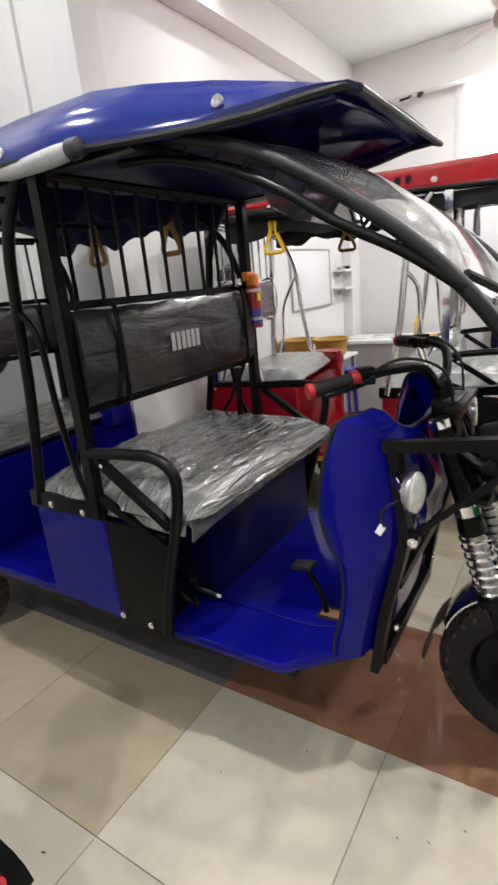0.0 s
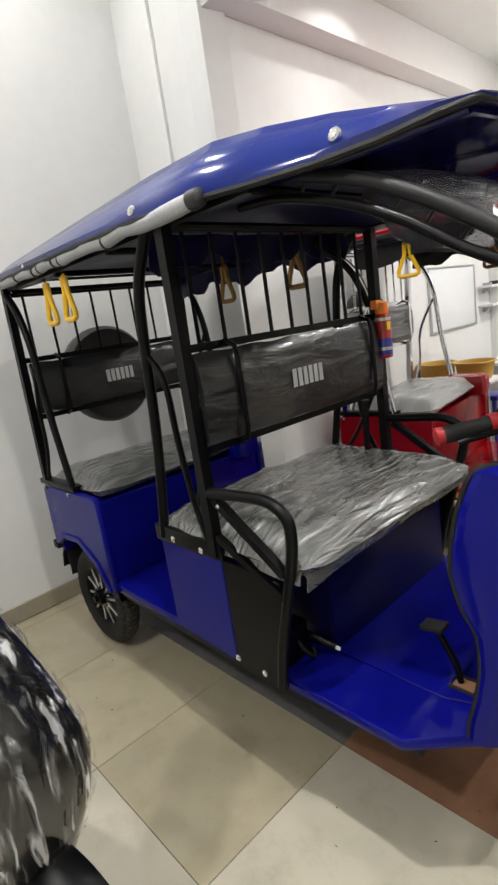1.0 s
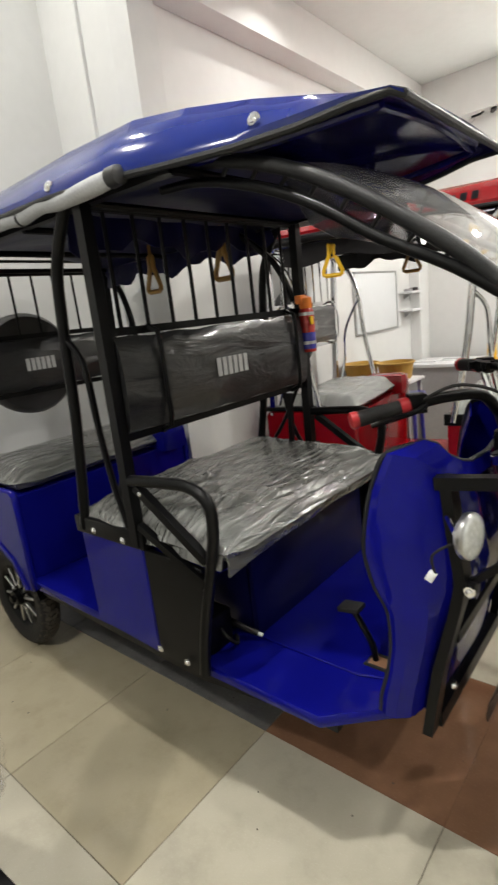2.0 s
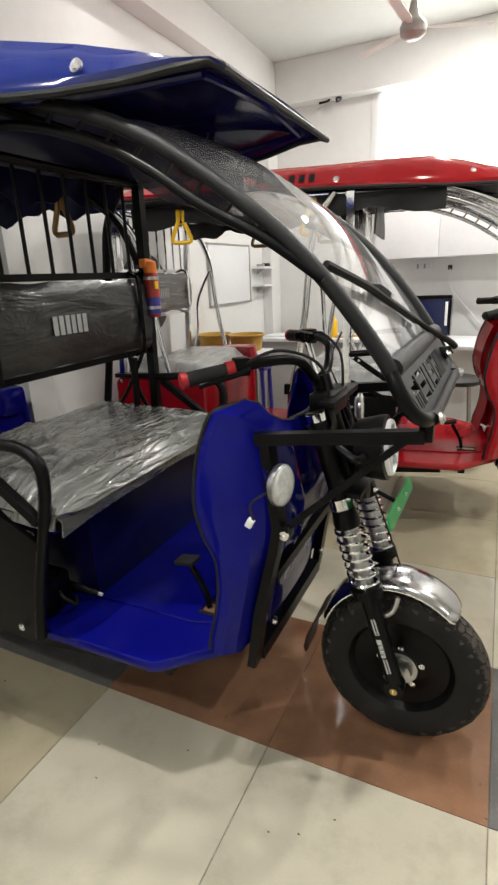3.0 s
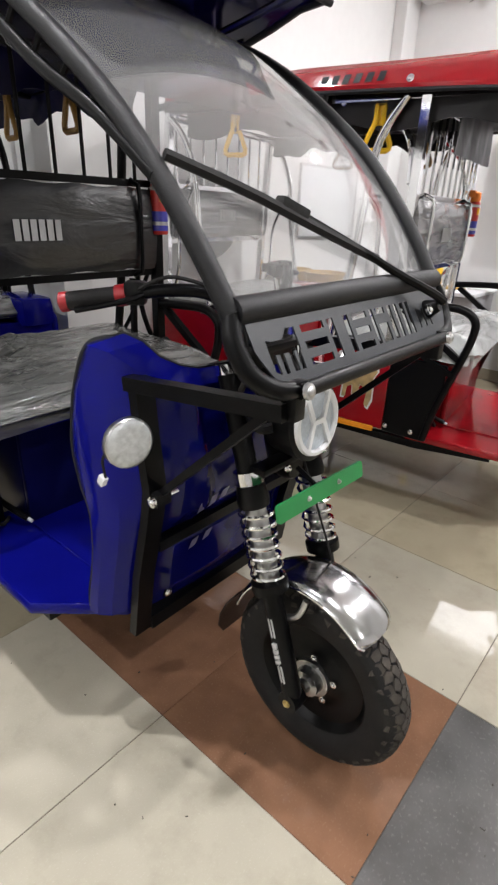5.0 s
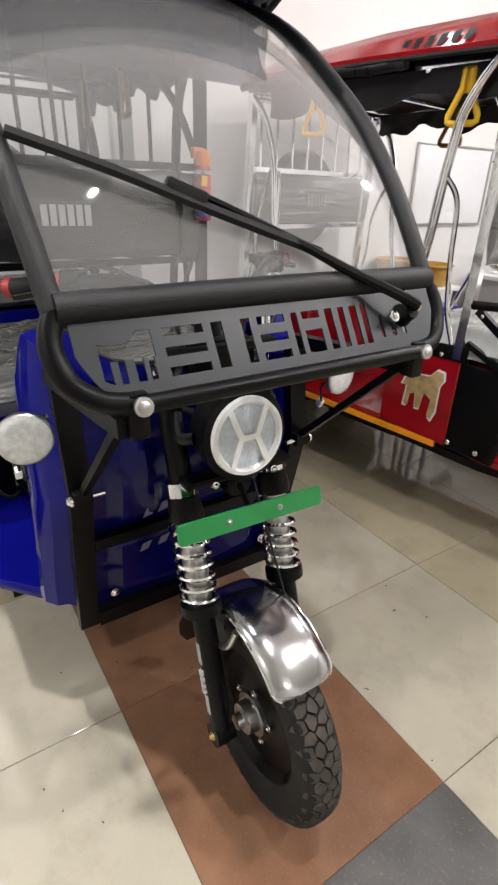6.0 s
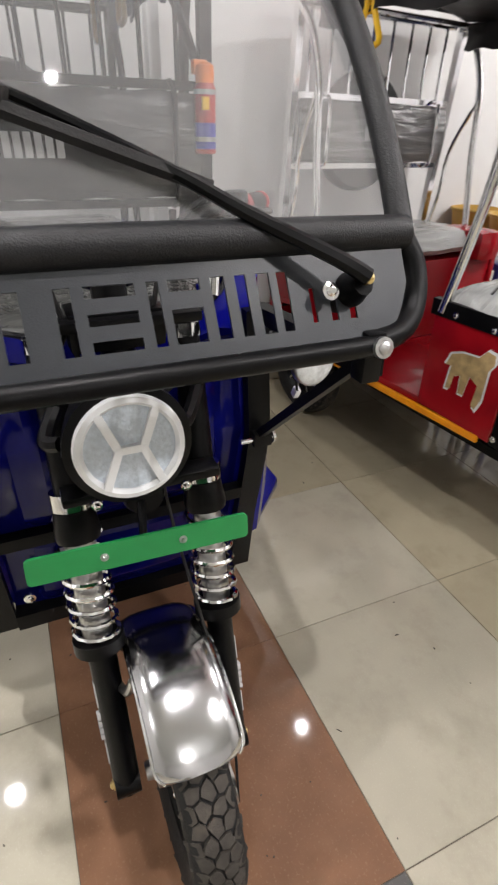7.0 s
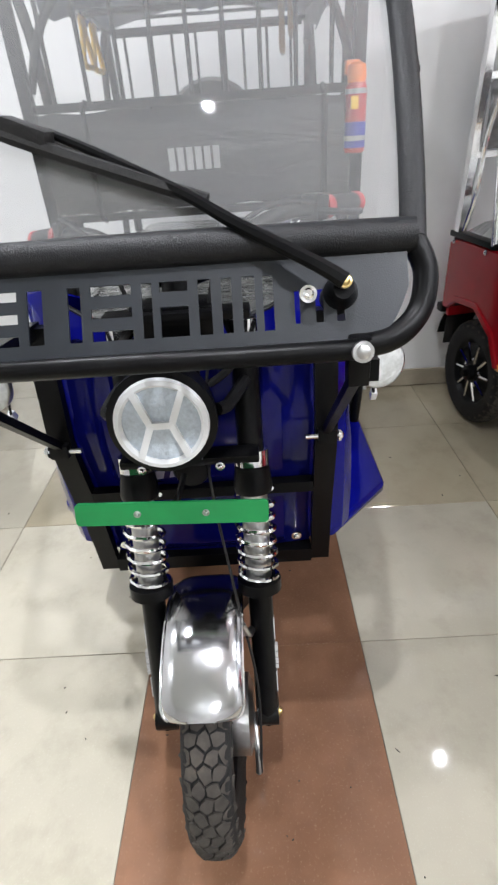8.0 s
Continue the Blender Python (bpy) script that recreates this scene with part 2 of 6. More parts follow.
M = {
    "blue": material("blue_paint", (0.0032, 0.0042, 0.155), 0.06, 0, 0.0, 0.12, 9, 0.3, 7, spec=0.18),
    "red": material("red_paint", (0.31, 0.006, 0.011), 0.12, 0, 0.15, 0.15, 14, 0.1, 9, spec=0.4),
    "black": material("black_powder_coat", (0.0026, 0.0026, 0.003), 0.32, 0, 0.0, 0.3, 90, 0.1, 500, spec=0.15),
    "plate": material("grey_black_plate", (0.0125, 0.015, 0.0195), 0.36, 0.0, 0, 0.2, 60, 0.1, 600, spec=0.42),
    "guard": material("brushed_chrome_guard", (0.5, 0.5, 0.51), 0.16, 1.0, 0, 0.14, 18, 0.3, 16),
    "chrome": material("chrome", (0.82, 0.82, 0.83), 0.09, 1.0, 0, 0.05, 30, 0.04, 60),
    "steel": material("dull_steel", (0.5, 0.5, 0.5), 0.3, 1.0, 0, 0.15, 120, 0.05, 200),
    "rubber": material("tyre_rubber", (0.011, 0.0105, 0.0105), 0.7, 0, 0, 0.25, 80, 0.3, 300, dirt=(0.03, 0.026, 0.022), spec=0.3),
    "flap": material("brown_flap_rubber", (0.03, 0.014, 0.01), 0.5, 0, 0, 0.25, 40, 0.2, 200),
    "tread": material("dusty_tread_rubber", (0.06, 0.053, 0.046), 0.85, 0, 0, 0.3, 60, 0.3, 400, dirt=(0.12, 0.1, 0.078), dirt_scale=14, spec=0.2),
    "foam": material("foam_sleeve", (0.009, 0.0093, 0.0105), 0.42, 0, 0, 0.3, 120, 0.3, 500, spec=0.28),
    "vinyl": material("dark_vinyl", (0.012, 0.012, 0.013), 0.42, 0, 0.1, 0.3, 25, 0.4, 18),
    "lining": material("navy_lining", (0.0045, 0.0045, 0.04), 0.4, 0, 0.0, 0.35, 12, 0.6, 14, spec=0.15),
    # Same blue shell as the roof; its underside shade is put into navy.
    "shadeblue": material("shaded_navy_gelcoat", (0.004, 0.004, 0.065), 0.1, 0, 0.0, 0.3, 12, 0.12, 7, spec=0.42),
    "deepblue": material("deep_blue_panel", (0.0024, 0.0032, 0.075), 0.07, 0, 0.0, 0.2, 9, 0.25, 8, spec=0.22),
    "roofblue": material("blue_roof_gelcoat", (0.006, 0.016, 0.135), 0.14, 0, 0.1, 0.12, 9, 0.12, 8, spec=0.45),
    # Body blue darkened: the shade under the seat is put into the paint.
    "shadedbench": material("shaded_blue_bench", (0.0026, 0.0034, 0.045), 0.35, 0, 0.0, 0.2, 9, 0.12, 10, spec=0.18),
    # Red shell from below: the roof's shade is put into near-black maroon.
    "shadered": material("shaded_maroon_gelcoat", (0.010, 0.003, 0.004), 0.5, 0, 0.0, 0.3, 30, 0.15, 14, spec=0.08),
    "darklining": material("black_lining", (0.007, 0.0055, 0.006), 0.4, 0, 0.0, 0.35, 12, 0.6, 14, spec=0.3),
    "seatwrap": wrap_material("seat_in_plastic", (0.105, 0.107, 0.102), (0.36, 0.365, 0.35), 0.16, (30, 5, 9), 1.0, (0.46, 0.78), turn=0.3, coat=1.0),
    "palewrap": wrap_material("pale_seat_in_plastic", (0.42, 0.43, 0.42), (0.66, 0.67, 0.66), 0.2, (26, 5, 8), 0.55, turn=0.3),
    "padwrap": wrap_material("backrest_in_film", (0.0165, 0.0168, 0.018), (0.032, 0.0325, 0.0335), 0.33, (9, 4, 14), 0.5),
    "silverwrap": wrap_material("backrest_in_silver_film", (0.2, 0.2, 0.2), (0.5, 0.5, 0.5), 0.18, (9, 3, 22), 0.7),
    "roll": material("grey_ribbed_cloth", (0.34, 0.35, 0.36), 0.7, 0, 0, 0.2, 150, 0.5, 400),
    "yellow": material("yellow_plastic", (0.85, 0.5, 0.01), 0.35, 0, 0.2, 0.08),
    "brown": material("brown_tinted_plastic", (0.3, 0.16, 0.03), 0.4, 0, 0.2, 0.1),
    "brass": material("brass_plating", (0.62, 0.47, 0.2), 0.3, 1.0, 0, 0.1),
    "orange": material("orange_plastic", (0.85, 0.22, 0.02), 0.4),
    "white": material("white_plastic", (0.78, 0.79, 0.8), 0.4, 0, 0.2, 0.06),
    "lens": material("milky_lens", (0.5, 0.56, 0.62), 0.2, 0, 0.6, 0.25, 160, 0.4, 260),
    "sidelens": material("mottled_side_lens", (0.6, 0.62, 0.62), 0.18, 0, 0.6, 0.3, 90, 0.3, 120, dirt=(0.4, 0.43, 0.45), dirt_scale=28),
    "green": material("green_plate_paint", (0.008, 0.24, 0.06), 0.42, 0, 0.1, 0.1, 30, 0.05),
    "mark": material("pale_print", (0.5, 0.5, 0.5), 0.5, 0, 0, 0.1),
    "palebar": material("lavender_print", (0.3, 0.28, 0.42), 0.4, 0, 0.2, 0.1),
    "decal": material("tan_decal", (0.5, 0.36, 0.17), 0.4, 0, 0.2, 0.45, 30, 0, dirt=(0.2, 0.12, 0.05), dirt_scale=25),
    "redcan": material("red_can_paint", (0.42, 0.018, 0.012), 0.3, 0, 0.3),
    "bluecan": material("blue_can_paint", (0.03, 0.03, 0.3), 0.3, 0, 0.4),
    "amber": material("amber_strip", (0.85, 0.3, 0.005), 0.35, 0, 0.3),
    "redgrip": material("red_grip", (0.32, 0.008, 0.013), 0.4, 0, 0.2),
    "glass": clear_material("windscreen_glass", (0.96, 0.965, 0.97), 0.02, 0.068),
    "film": clear_material("grey_sun_film", (0.42, 0.42, 0.47), 0.05, 0.02),
    "tile_cream": tile_material("cream_tile", (0.44, 0.408, 0.327), (0.492, 0.456, 0.374), 0.045),
    "tile_beige": tile_material("beige_tile", (0.39, 0.343, 0.243), (0.44, 0.392, 0.29), 0.05),
    "tile_brown": tile_material("brown_tile", (0.225, 0.118, 0.07), (0.29, 0.17, 0.105), 0.055, 160, 0.2),
    "tile_grey": tile_material("grey_tile", (0.12, 0.118, 0.116), (0.2, 0.195, 0.19), 0.09, 120, 0.22),
    "grout": material("grout", (0.13, 0.11, 0.085), 0.9),
    "wall": material("white_wall_paint", (0.76, 0.76, 0.75), 0.55, 0, 0, 0.03, 14, 0.06, 90, dirt_scale=1.1),
    "ceiling": material("ceiling_paint", (0.79, 0.82, 0.80), 0.7, 0, 0, 0.03, 14, 0.05, 60, dirt_scale=1.1),
    "skirting": material("skirting_tile", (0.33, 0.29, 0.22), 0.25, 0, 0, 0.1),
    "laminate": material("white_laminate", (0.76, 0.76, 0.78), 0.3, 0, 0.1, 0.03),
    "panel": material("grey_laminate", (0.36, 0.35, 0.36), 0.4, 0, 0, 0.08),
    "navy": material("navy_mesh_cloth", (0.006, 0.012, 0.042), 0.6, 0, 0, 0.25, 200, 0.4, 500),
    "coolernavy": material("gloss_navy_plastic", (0.004, 0.009, 0.05), 0.22, 0, 0.2, 0.2, 30, 0.05, 40),
    "tub": material("ochre_tub_plastic", (0.55, 0.33, 0.06), 0.45, 0, 0.1, 0.12),
    "board": material("whiteboard", (0.78, 0.8, 0.82), 0.15, 0, 0.4, 0.02),
    "fan": material("grey_fan_paint", (0.36, 0.34, 0.32), 0.4, 0, 0.2, 0.1),
    "scooter": material("gloss_black_panel", (0.004, 0.004, 0.0045), 0.1, 0, 0.6, 0.3, 30, 0.5, 22),
    "film_pale": film_material("clear_wrapping_film", 0.9),
    "lampglow": glow_material("lamp_face", (1.0, 0.97, 0.92), 22.0),
    "panelglow": glow_material("light_panel_face", (1.0, 1.0, 0.99), 6.0, 0.2),
    "redlens": material("red_lens", (0.5, 0.01, 0.02), 0.15, 0, 0.6),
    "inside": material("cut_edge_dark", (0.02, 0.02, 0.02), 0.6),
}


# ---------------------------------------------------------------- mesh helpers
def part(name, bm, mat, parent=None, label="", angle=38):
    bmesh.ops.recalc_face_normals(bm, faces=bm.faces)
    me = bpy.data.meshes.new(name)
    bm.to_mesh(me)
    bm.free()
    for p in me.polygons:
        p.use_smooth = True
    me.set_sharp_from_angle(angle=radians(angle))
    me.materials.append(M[mat] if isinstance(mat, str) else mat)
    ob = new(name, me)
    ob.parent = parent
    return tagged(ob, label)


def thing(name, label, category, x=0, y=0, z=0, rz=0, group="", kind=""):
    ob = new(name)
    ob.empty_display_size = 0.1
    ob.matrix_basis = pose(x, y, z, 0, 0, rz)
    return tagged(ob, label, category, group, kind)


def box(x0, x1, y0, y1, z0, z1, bevel=0.006, bm=None):
    """Adds a bevelled block."""
    own = bmesh.new()
    vs = [own.verts.new((x, y, z)) for x in (x0, x1) for y in (y0, y1) for z in (z0, z1)]
    for f in ((0, 1, 3, 2), (4, 6, 7, 5), (0, 4, 5, 1), (2, 3, 7, 6), (0, 2, 6, 4), (1, 5, 7, 3)):
        own.faces.new([vs[i] for i in f])
    if bevel:
        bmesh.ops.bevel(own, geom=own.edges[:], offset=bevel, segments=2, profile=0.6, affect="EDGES")
    return join(bm, own)


def join(bm, own):
    if bm is None:
        return own
    tmp = bpy.data.meshes.new("tmp")
    own.to_mesh(tmp)
    own.free()
    bm.from_mesh(tmp)
    bpy.data.meshes.remove(tmp)
    return bm


def prism(points, axis, lo, hi, bevel=0.004, bm=None):
    """Extrudes a 2D outline: axis 'y' takes (x, z), 'z' takes (x, y), 'x' takes (y, z)."""
    own = bmesh.new()

    def at(p, h):
        return {"y": (p[0], h, p[1]), "z": (p[0], p[1], h), "x": (h, p[0], p[1])}[axis]
    a = [own.verts.new(at(p, lo)) for p in points]
    b = [own.verts.new(at(p, hi)) for p in points]
    own.faces.new(a)
    own.faces.new(b[::-1])
    k = len(points)
    for i in range(k):
        own.faces.new((a[i], b[i], b[(i + 1) % k], a[(i + 1) % k]))
    if bevel:
        own.normal_update()
        es = [e for e in own.edges if len(e.link_faces) == 2 and e.calc_face_angle(0) > 0.6]
        bmesh.ops.bevel(own, geom=es, offset=bevel, segments=1, affect="EDGES")
    return join(bm, own)


def smooth_path(points, steps=6):
    """Catmull-Rom through the points."""
    ps = [Vector(p) for p in points]
    if len(ps) < 3:
        return ps
    out = []
    for i in range(len(ps) - 1):
        p0, p1, p2, p3 = ps[max(0, i - 1)], ps[i], ps[i + 1], ps[min(len(ps) - 1, i + 2)]
        for k in range(steps):
            t = k / steps
            out.append(0.5 * ((2 * p1) + (p2 - p0) * t + (2 * p0 - 5 * p1 + 4 * p2 - p3) * t * t + (3 * p1 - p0 - 3 * p2 + p3) * t ** 3))
    out.append(ps[-1])
    return out


def tube(points, r, sides=10, square=False, smooth=True, bm=None, closed=False, taper=None):
    """Sweeps a round or square section along a path."""
    own = bmesh.new()
    ps = smooth_path(points) if smooth else [Vector(p) for p in points]
    up = Vector((0, 0, 1))
    rings = []
    n = 4 if square else sides
    last = None
    for i, p in enumerate(ps):
        if closed:
            d = ps[(i + 1) % len(ps)] - ps[i - 1]
        else:
            d = ps[min(i + 1, len(ps) - 1)] - ps[max(i - 1, 0)]
        d.normalize()
        if last is None:
            ref = up if abs(d.z) < 0.9 else Vector((1, 0, 0))
            s = d.cross(ref).normalized()
        else:
            s = (last - d * last.dot(d)).normalized()
        last = s
        u = s.cross(d).normalized()
        rad = r if taper is None else r * taper(i / max(1, len(ps) - 1))
        ring = []
        for k in range(n):
            a = 2 * math.pi * (k + (0.5 if square else 0)) / n
            f = rad * (1.414 if square else 1)
            ring.append(own.verts.new(p + s * math.cos(a) * f + u * math.sin(a) * f))
        rings.append(ring)
    pairs = list(zip(rings, rings[1:])) + ([(rings[-1], rings[0])] if closed else [])
    for a, b in pairs:
        for k in range(n):
            own.faces.new((a[k], a[(k + 1) % n], b[(k + 1) % n], b[k]))
    if not closed:
        own.faces.new(rings[0][::-1])
        own.faces.new(rings[-1])
    return join(bm, own)


def lathe(profile, centre, axis, sides=32, bm=None, arc=(0, 360)):
    """Turns a profile of (along, radius) about an axis vector through centre."""
    own = bmesh.new()
    ax = Vector(axis).normalized()
    ref = Vector((0, 0, 1)) if abs(ax.z) < 0.9 else Vector((1, 0, 0))
    s = ax.cross(ref).normalized()
    u = s.cross(ax).normalized()
    c = Vector(centre)
    full = arc == (0, 360)
    steps = sides if full else sides + 1
    rings = []
    for i in range(steps):
        a = radians(arc[0] + (arc[1] - arc[0]) * i / sides)
        e = s * math.cos(a) + u * math.sin(a)
        rings.append([own.verts.new(c + ax * h + e * max(rad, 1e-4)) for h, rad in profile])
    for i in range(sides):
        a, b = rings[i], rings[(i + 1) % steps]
        for k in range(len(profile) - 1):
            own.faces.new((a[k], a[k + 1], b[k + 1], b[k]))
    bmesh.ops.remove_doubles(own, verts=own.verts, dist=2e-4)
    return join(bm, own)


def bolt(parent, p, axis, r=0.011, mat="steel", name="bolt"):
    """A small domed bolt head on its washer."""
    ax = Vector(axis)
    r = r * 0.66
    bm = lathe([(-0.004, 0.0), (-0.004, r * 1.55), (0.001, r * 1.5), (0.0015, r), (0.004, r * 0.95), (0.006, r * 0.6), (0.0066, 0)], p, ax, 14)
    return part(name, bm, mat, parent, "", 30)


def loft(sections, bm=None, cap=True):
    """Skins equal-length rings of points."""
    own = bmesh.new()
    rings = [[own.verts.new(p) for p in s] for s in sections]
    n = len(rings[0])
    for a, b in zip(rings, rings[1:]):
        for k in range(n):
            own.faces.new((a[k], a[(k + 1) % n], b[(k + 1) % n], b[k]))
    if cap:
        own.faces.new(rings[0][::-1])
        own.faces.new(rings[-1])
    return join(bm, own)


def sheet(rows, thick, bm=None):
    """A curved sheet with thickness from a grid of points."""
    own = bmesh.new()
    g = [[own.verts.new(p) for p in r] for r in rows]
    for a, b in zip(g, g[1:]):
        for k in range(len(a) - 1):
            own.faces.new((a[k], a[k + 1], b[k + 1], b[k]))
    own.normal_update()
    bmesh.ops.solidify(own, geom=own.faces[:], thickness=thick)
    return join(bm, own)


def cut_plate(us, vs, hole, place, thick, bm=None):
    """A plate over a grid of cells, with some cells left out; place maps (u, v, h) to a point."""
    own = bmesh.new()
    pts = {}

    def vert(i, j, h):
        if (i, j, h) not in pts:
            pts[(i, j, h)] = own.verts.new(place(us[i], vs[j], h * thick))
        return pts[(i, j, h)]
    nu, nv = len(us) - 1, len(vs) - 1

    def solid(i, j):
        return 0 <= i < nu and 0 <= j < nv and not hole((us[i] + us[i + 1]) / 2, (vs[j] + vs[j + 1]) / 2)
    for i in range(nu):
        for j in range(nv):
            if not solid(i, j):
                continue
            own.faces.new([vert(i, j, 0), vert(i + 1, j, 0), vert(i + 1, j + 1, 0), vert(i, j + 1, 0)])
            own.faces.new([vert(i, j + 1, 1), vert(i + 1, j + 1, 1), vert(i + 1, j, 1), vert(i, j, 1)])
            for (di, dj, a, b) in ((-1, 0, (i, j), (i, j + 1)), (1, 0, (i + 1, j), (i + 1, j + 1)), (0, -1, (i, j), (i + 1, j)), (0, 1, (i, j + 1), (i + 1, j + 1))):
                if not solid(i + di, j + dj):
                    own.faces.new([vert(*a, 0), vert(*b, 0), vert(*b, 1), vert(*a, 1)])
    return join(bm, own)


# ---------------------------------------------------------------- the room
NOOK_X, STEP_Y, BACK_X, FAR_Y = -2.53, 0.80, -1.65, 4.05      # wall planes behind the vehicles
NOOK_CEIL = 3.75


def wall(name, a, b, z0, z1, thick, label):
    """An upright wall between two plan points; its thickness lies to the right of a -> b."""
    d = Vector((b[0] - a[0], b[1] - a[1])).normalized()
    o = Vector((d.y, -d.x)) * -thick
    bm = prism([a, b, (b[0] + o.x, b[1] + o.y), (a[0] + o.x, a[1] + o.y)], "z", z0, z1, 0)
    return tagged(part(name, bm, "wall", None), label, "wall", kind="structure")


def skirting(name, a, b, label):
    d = Vector((b[0] - a[0], b[1] - a[1])).normalized()
    o = Vector((d.y, -d.x)) * 0.012
    bm = prism([a, b, (b[0] + o.x, b[1] + o.y), (a[0] + o.x, a[1] + o.y)], "z", 0.004, 0.1, 0.003)
    return tagged(part(name, bm, "skirting", None), label, "baseboard", kind="structure")


def build_room():
    rear0, rear1, rear2, rear3 = (NOOK_X + 0.12, -3.5), (NOOK_X, STEP_Y + 0.13), (BACK_X, STEP_Y), (BACK_X, FAR_Y)
    side0 = (BACK_X - 0.002, STEP_Y + 0.006)
    wall("wall_rear", rear0, rear1, 0, NOOK_CEIL, 0.15, "white painted rear wall behind the blue rickshaw")
    wall("wall_step", rear1, rear2, 0, NOOK_CEIL, 0.15, "white painted return wall beside the blue rickshaw")
    wall("wall_side", side0, rear3, 0, CEIL, 0.15, "white painted wall with a whiteboard and shelves")
    wall("wall_far", rear3, (5.2, FAR_Y), 0, CEIL, 0.15, "white painted far wall above the office counter")
    # End and front walls are unseen, added to close the room.
    wall("wall_end", (5.2, FAR_Y), (5.2, -3.5), 0, CEIL, 0.15, "plain white end wall, unseen, added to close the room")
    wall("wall_front", (5.2, -3.5), rear0, 0, NOOK_CEIL, 0.15, "plain white front wall, unseen, added to close the room")
    skirting("baseboard_rear", rear0, rear1, "beige tile skirting along the rear wall")
    skirting("baseboard_step", rear1, rear2, "beige tile skirting along the return wall")
    skirting("baseboard_side", (BACK_X, STEP_Y + 0.02), rear3, "beige tile skirting along the side wall")
    skirting("baseboard_far", rear3, (5.2, FAR_Y), "beige tile skirting along the far wall")
    bm = prism([(-1.45, -3.8), (5.4, -3.8), (5.4, 4.3), (-1.9, 4.3), (-1.9, STEP_Y), (-1.45, STEP_Y)], "z", CEIL, CEIL + 0.15, 0)
    tagged(part("ceiling", bm, "ceiling"), "smooth white painted showroom ceiling", "ceiling", kind="structure")
    bm = box(-2.8, -1.3, -3.8, STEP_Y + 0.15, NOOK_CEIL, NOOK_CEIL + 0.1, 0)
    tagged(part("ceiling_nook", bm, "ceiling"), "higher white ceiling over the rear nook", "ceiling", kind="structure")
    bm = box(-1.45, -1.32, -3.8, STEP_Y, CEIL + 0.15, NOOK_CEIL, 0)
    tagged(part("wall_upper", bm, "wall"), "white painted wall above the ceiling step", "wall", kind="structure")
    # pilaster on the return wall
    bm = prism([(NOOK_X - 0.02, STEP_Y + 0.125), (NOOK_X + 0.44, STEP_Y + 0.042), (NOOK_X + 0.44, STEP_Y + 0.07), (NOOK_X - 0.02, STEP_Y + 0.14)], "z", 0, NOOK_CEIL - 0.002, 0.004)
    tagged(part("pilaster", bm, "wall"), "shallow white pilaster on the return wall", "pillar", kind="structure")
    bm = prism([(BACK_X, FAR_Y - 0.22), (BACK_X + 0.1, FAR_Y - 0.22), (BACK_X + 0.1, FAR_Y), (BACK_X, FAR_Y)], "z", 0, 2.84, 0.006)
    tagged(part("pillar", bm, "wall"), "slim white pillar in the far corner", "pillar", kind="structure")
    # beams below the ceiling
    bm = box(BACK_X, BACK_X + 0.15, STEP_Y + 0.02, FAR_Y, 2.85, CEIL - 0.002, 0.004)
    tagged(part("beam_side", bm, "wall"), "white painted beam under the ceiling", "beam", kind="structure")
    bm = box(BACK_X + 0.15, 5.2, FAR_Y - 0.15, FAR_Y, 2.78, CEIL - 0.002, 0.004)
    tagged(part("beam_far", bm, "wall"), "white painted beam along the far wall", "beam", kind="structure")


def wall_light(x0, x1, z0, z1):
    """A wide flat light panel on the far wall, under the beam."""
    t = thing("light_panel", "wide glowing white light panel on the far wall", "wall light", (x0 + x1) / 2, FAR_Y, (z0 + z1) / 2)
    w, h = (x1 - x0) / 2, (z1 - z0) / 2
    part("backing", box(-w + 0.01, w - 0.01, -0.003, -0.0005, -h + 0.01, h - 0.01, 0), "wall", t)
    part("diffuser", box(-w, w, -0.008, -0.0035, -h, h, 0.002), "panelglow", t, "glowing white diffuser")


def ceiling_light(x, y, watts, bare, width):
    top = NOOK_CEIL if x < -1.45 and y < STEP_Y else CEIL
    t = thing("ceiling_light", "bare white bulb on the ceiling, added as unseen fill" if bare else "round recessed ceiling light, in part added as fill", "ceiling light", x, y, top, group="ceiling lights")
    if bare:
        part("holder", lathe([(0, 0.0), (0, 0.045), (-0.02, 0.042), (-0.05, 0.024), (-0.06, 0.022), (-0.06, 0)], (0, 0, 0), (0, 0, 1), 20), "white", t)
        part("bulb", lathe([(-0.055, 0.0), (-0.055, 0.02), (-0.085, 0.036), (-0.11, 0.04), (-0.135, 0.03), (-0.145, 0)], (0, 0, 0), (0, 0, 1), 20), "lampglow", t, "glowing white bulb")
        d = bpy.data.lights.new("lamp", "POINT")
        d.shadow_soft_size = 0.04
    else:
        part("rim", lathe([(0, width * 0.5), (-0.004, width * 0.5 + 0.015), (-0.018, width * 0.5 + 0.011), (-0.018, width * 0.5 + 0.001), (-0.006, width * 0.5 - 0.001)], (0, 0, 0), (0, 0, 1), 24), "white", t)
        part("diffuser", lathe([(-0.014, 0.0), (-0.014, width * 0.5), (-0.008, width * 0.5)], (0, 0, 0), (0, 0, 1), 24), "lampglow", t, "glowing white diffuser")
        d = bpy.data.lights.new("lamp", "AREA")
        d.shape, d.size = "DISK", width
        if width < 0.07:
            d.spread = radians(128)      # small lights sit deep in the ceiling
    d.energy, d.color = watts, LAMP_COLOUR
    lo = new("lamp", d)
    lo.matrix_basis = pose(x, y, top - (0.2 if bare else 0.022))


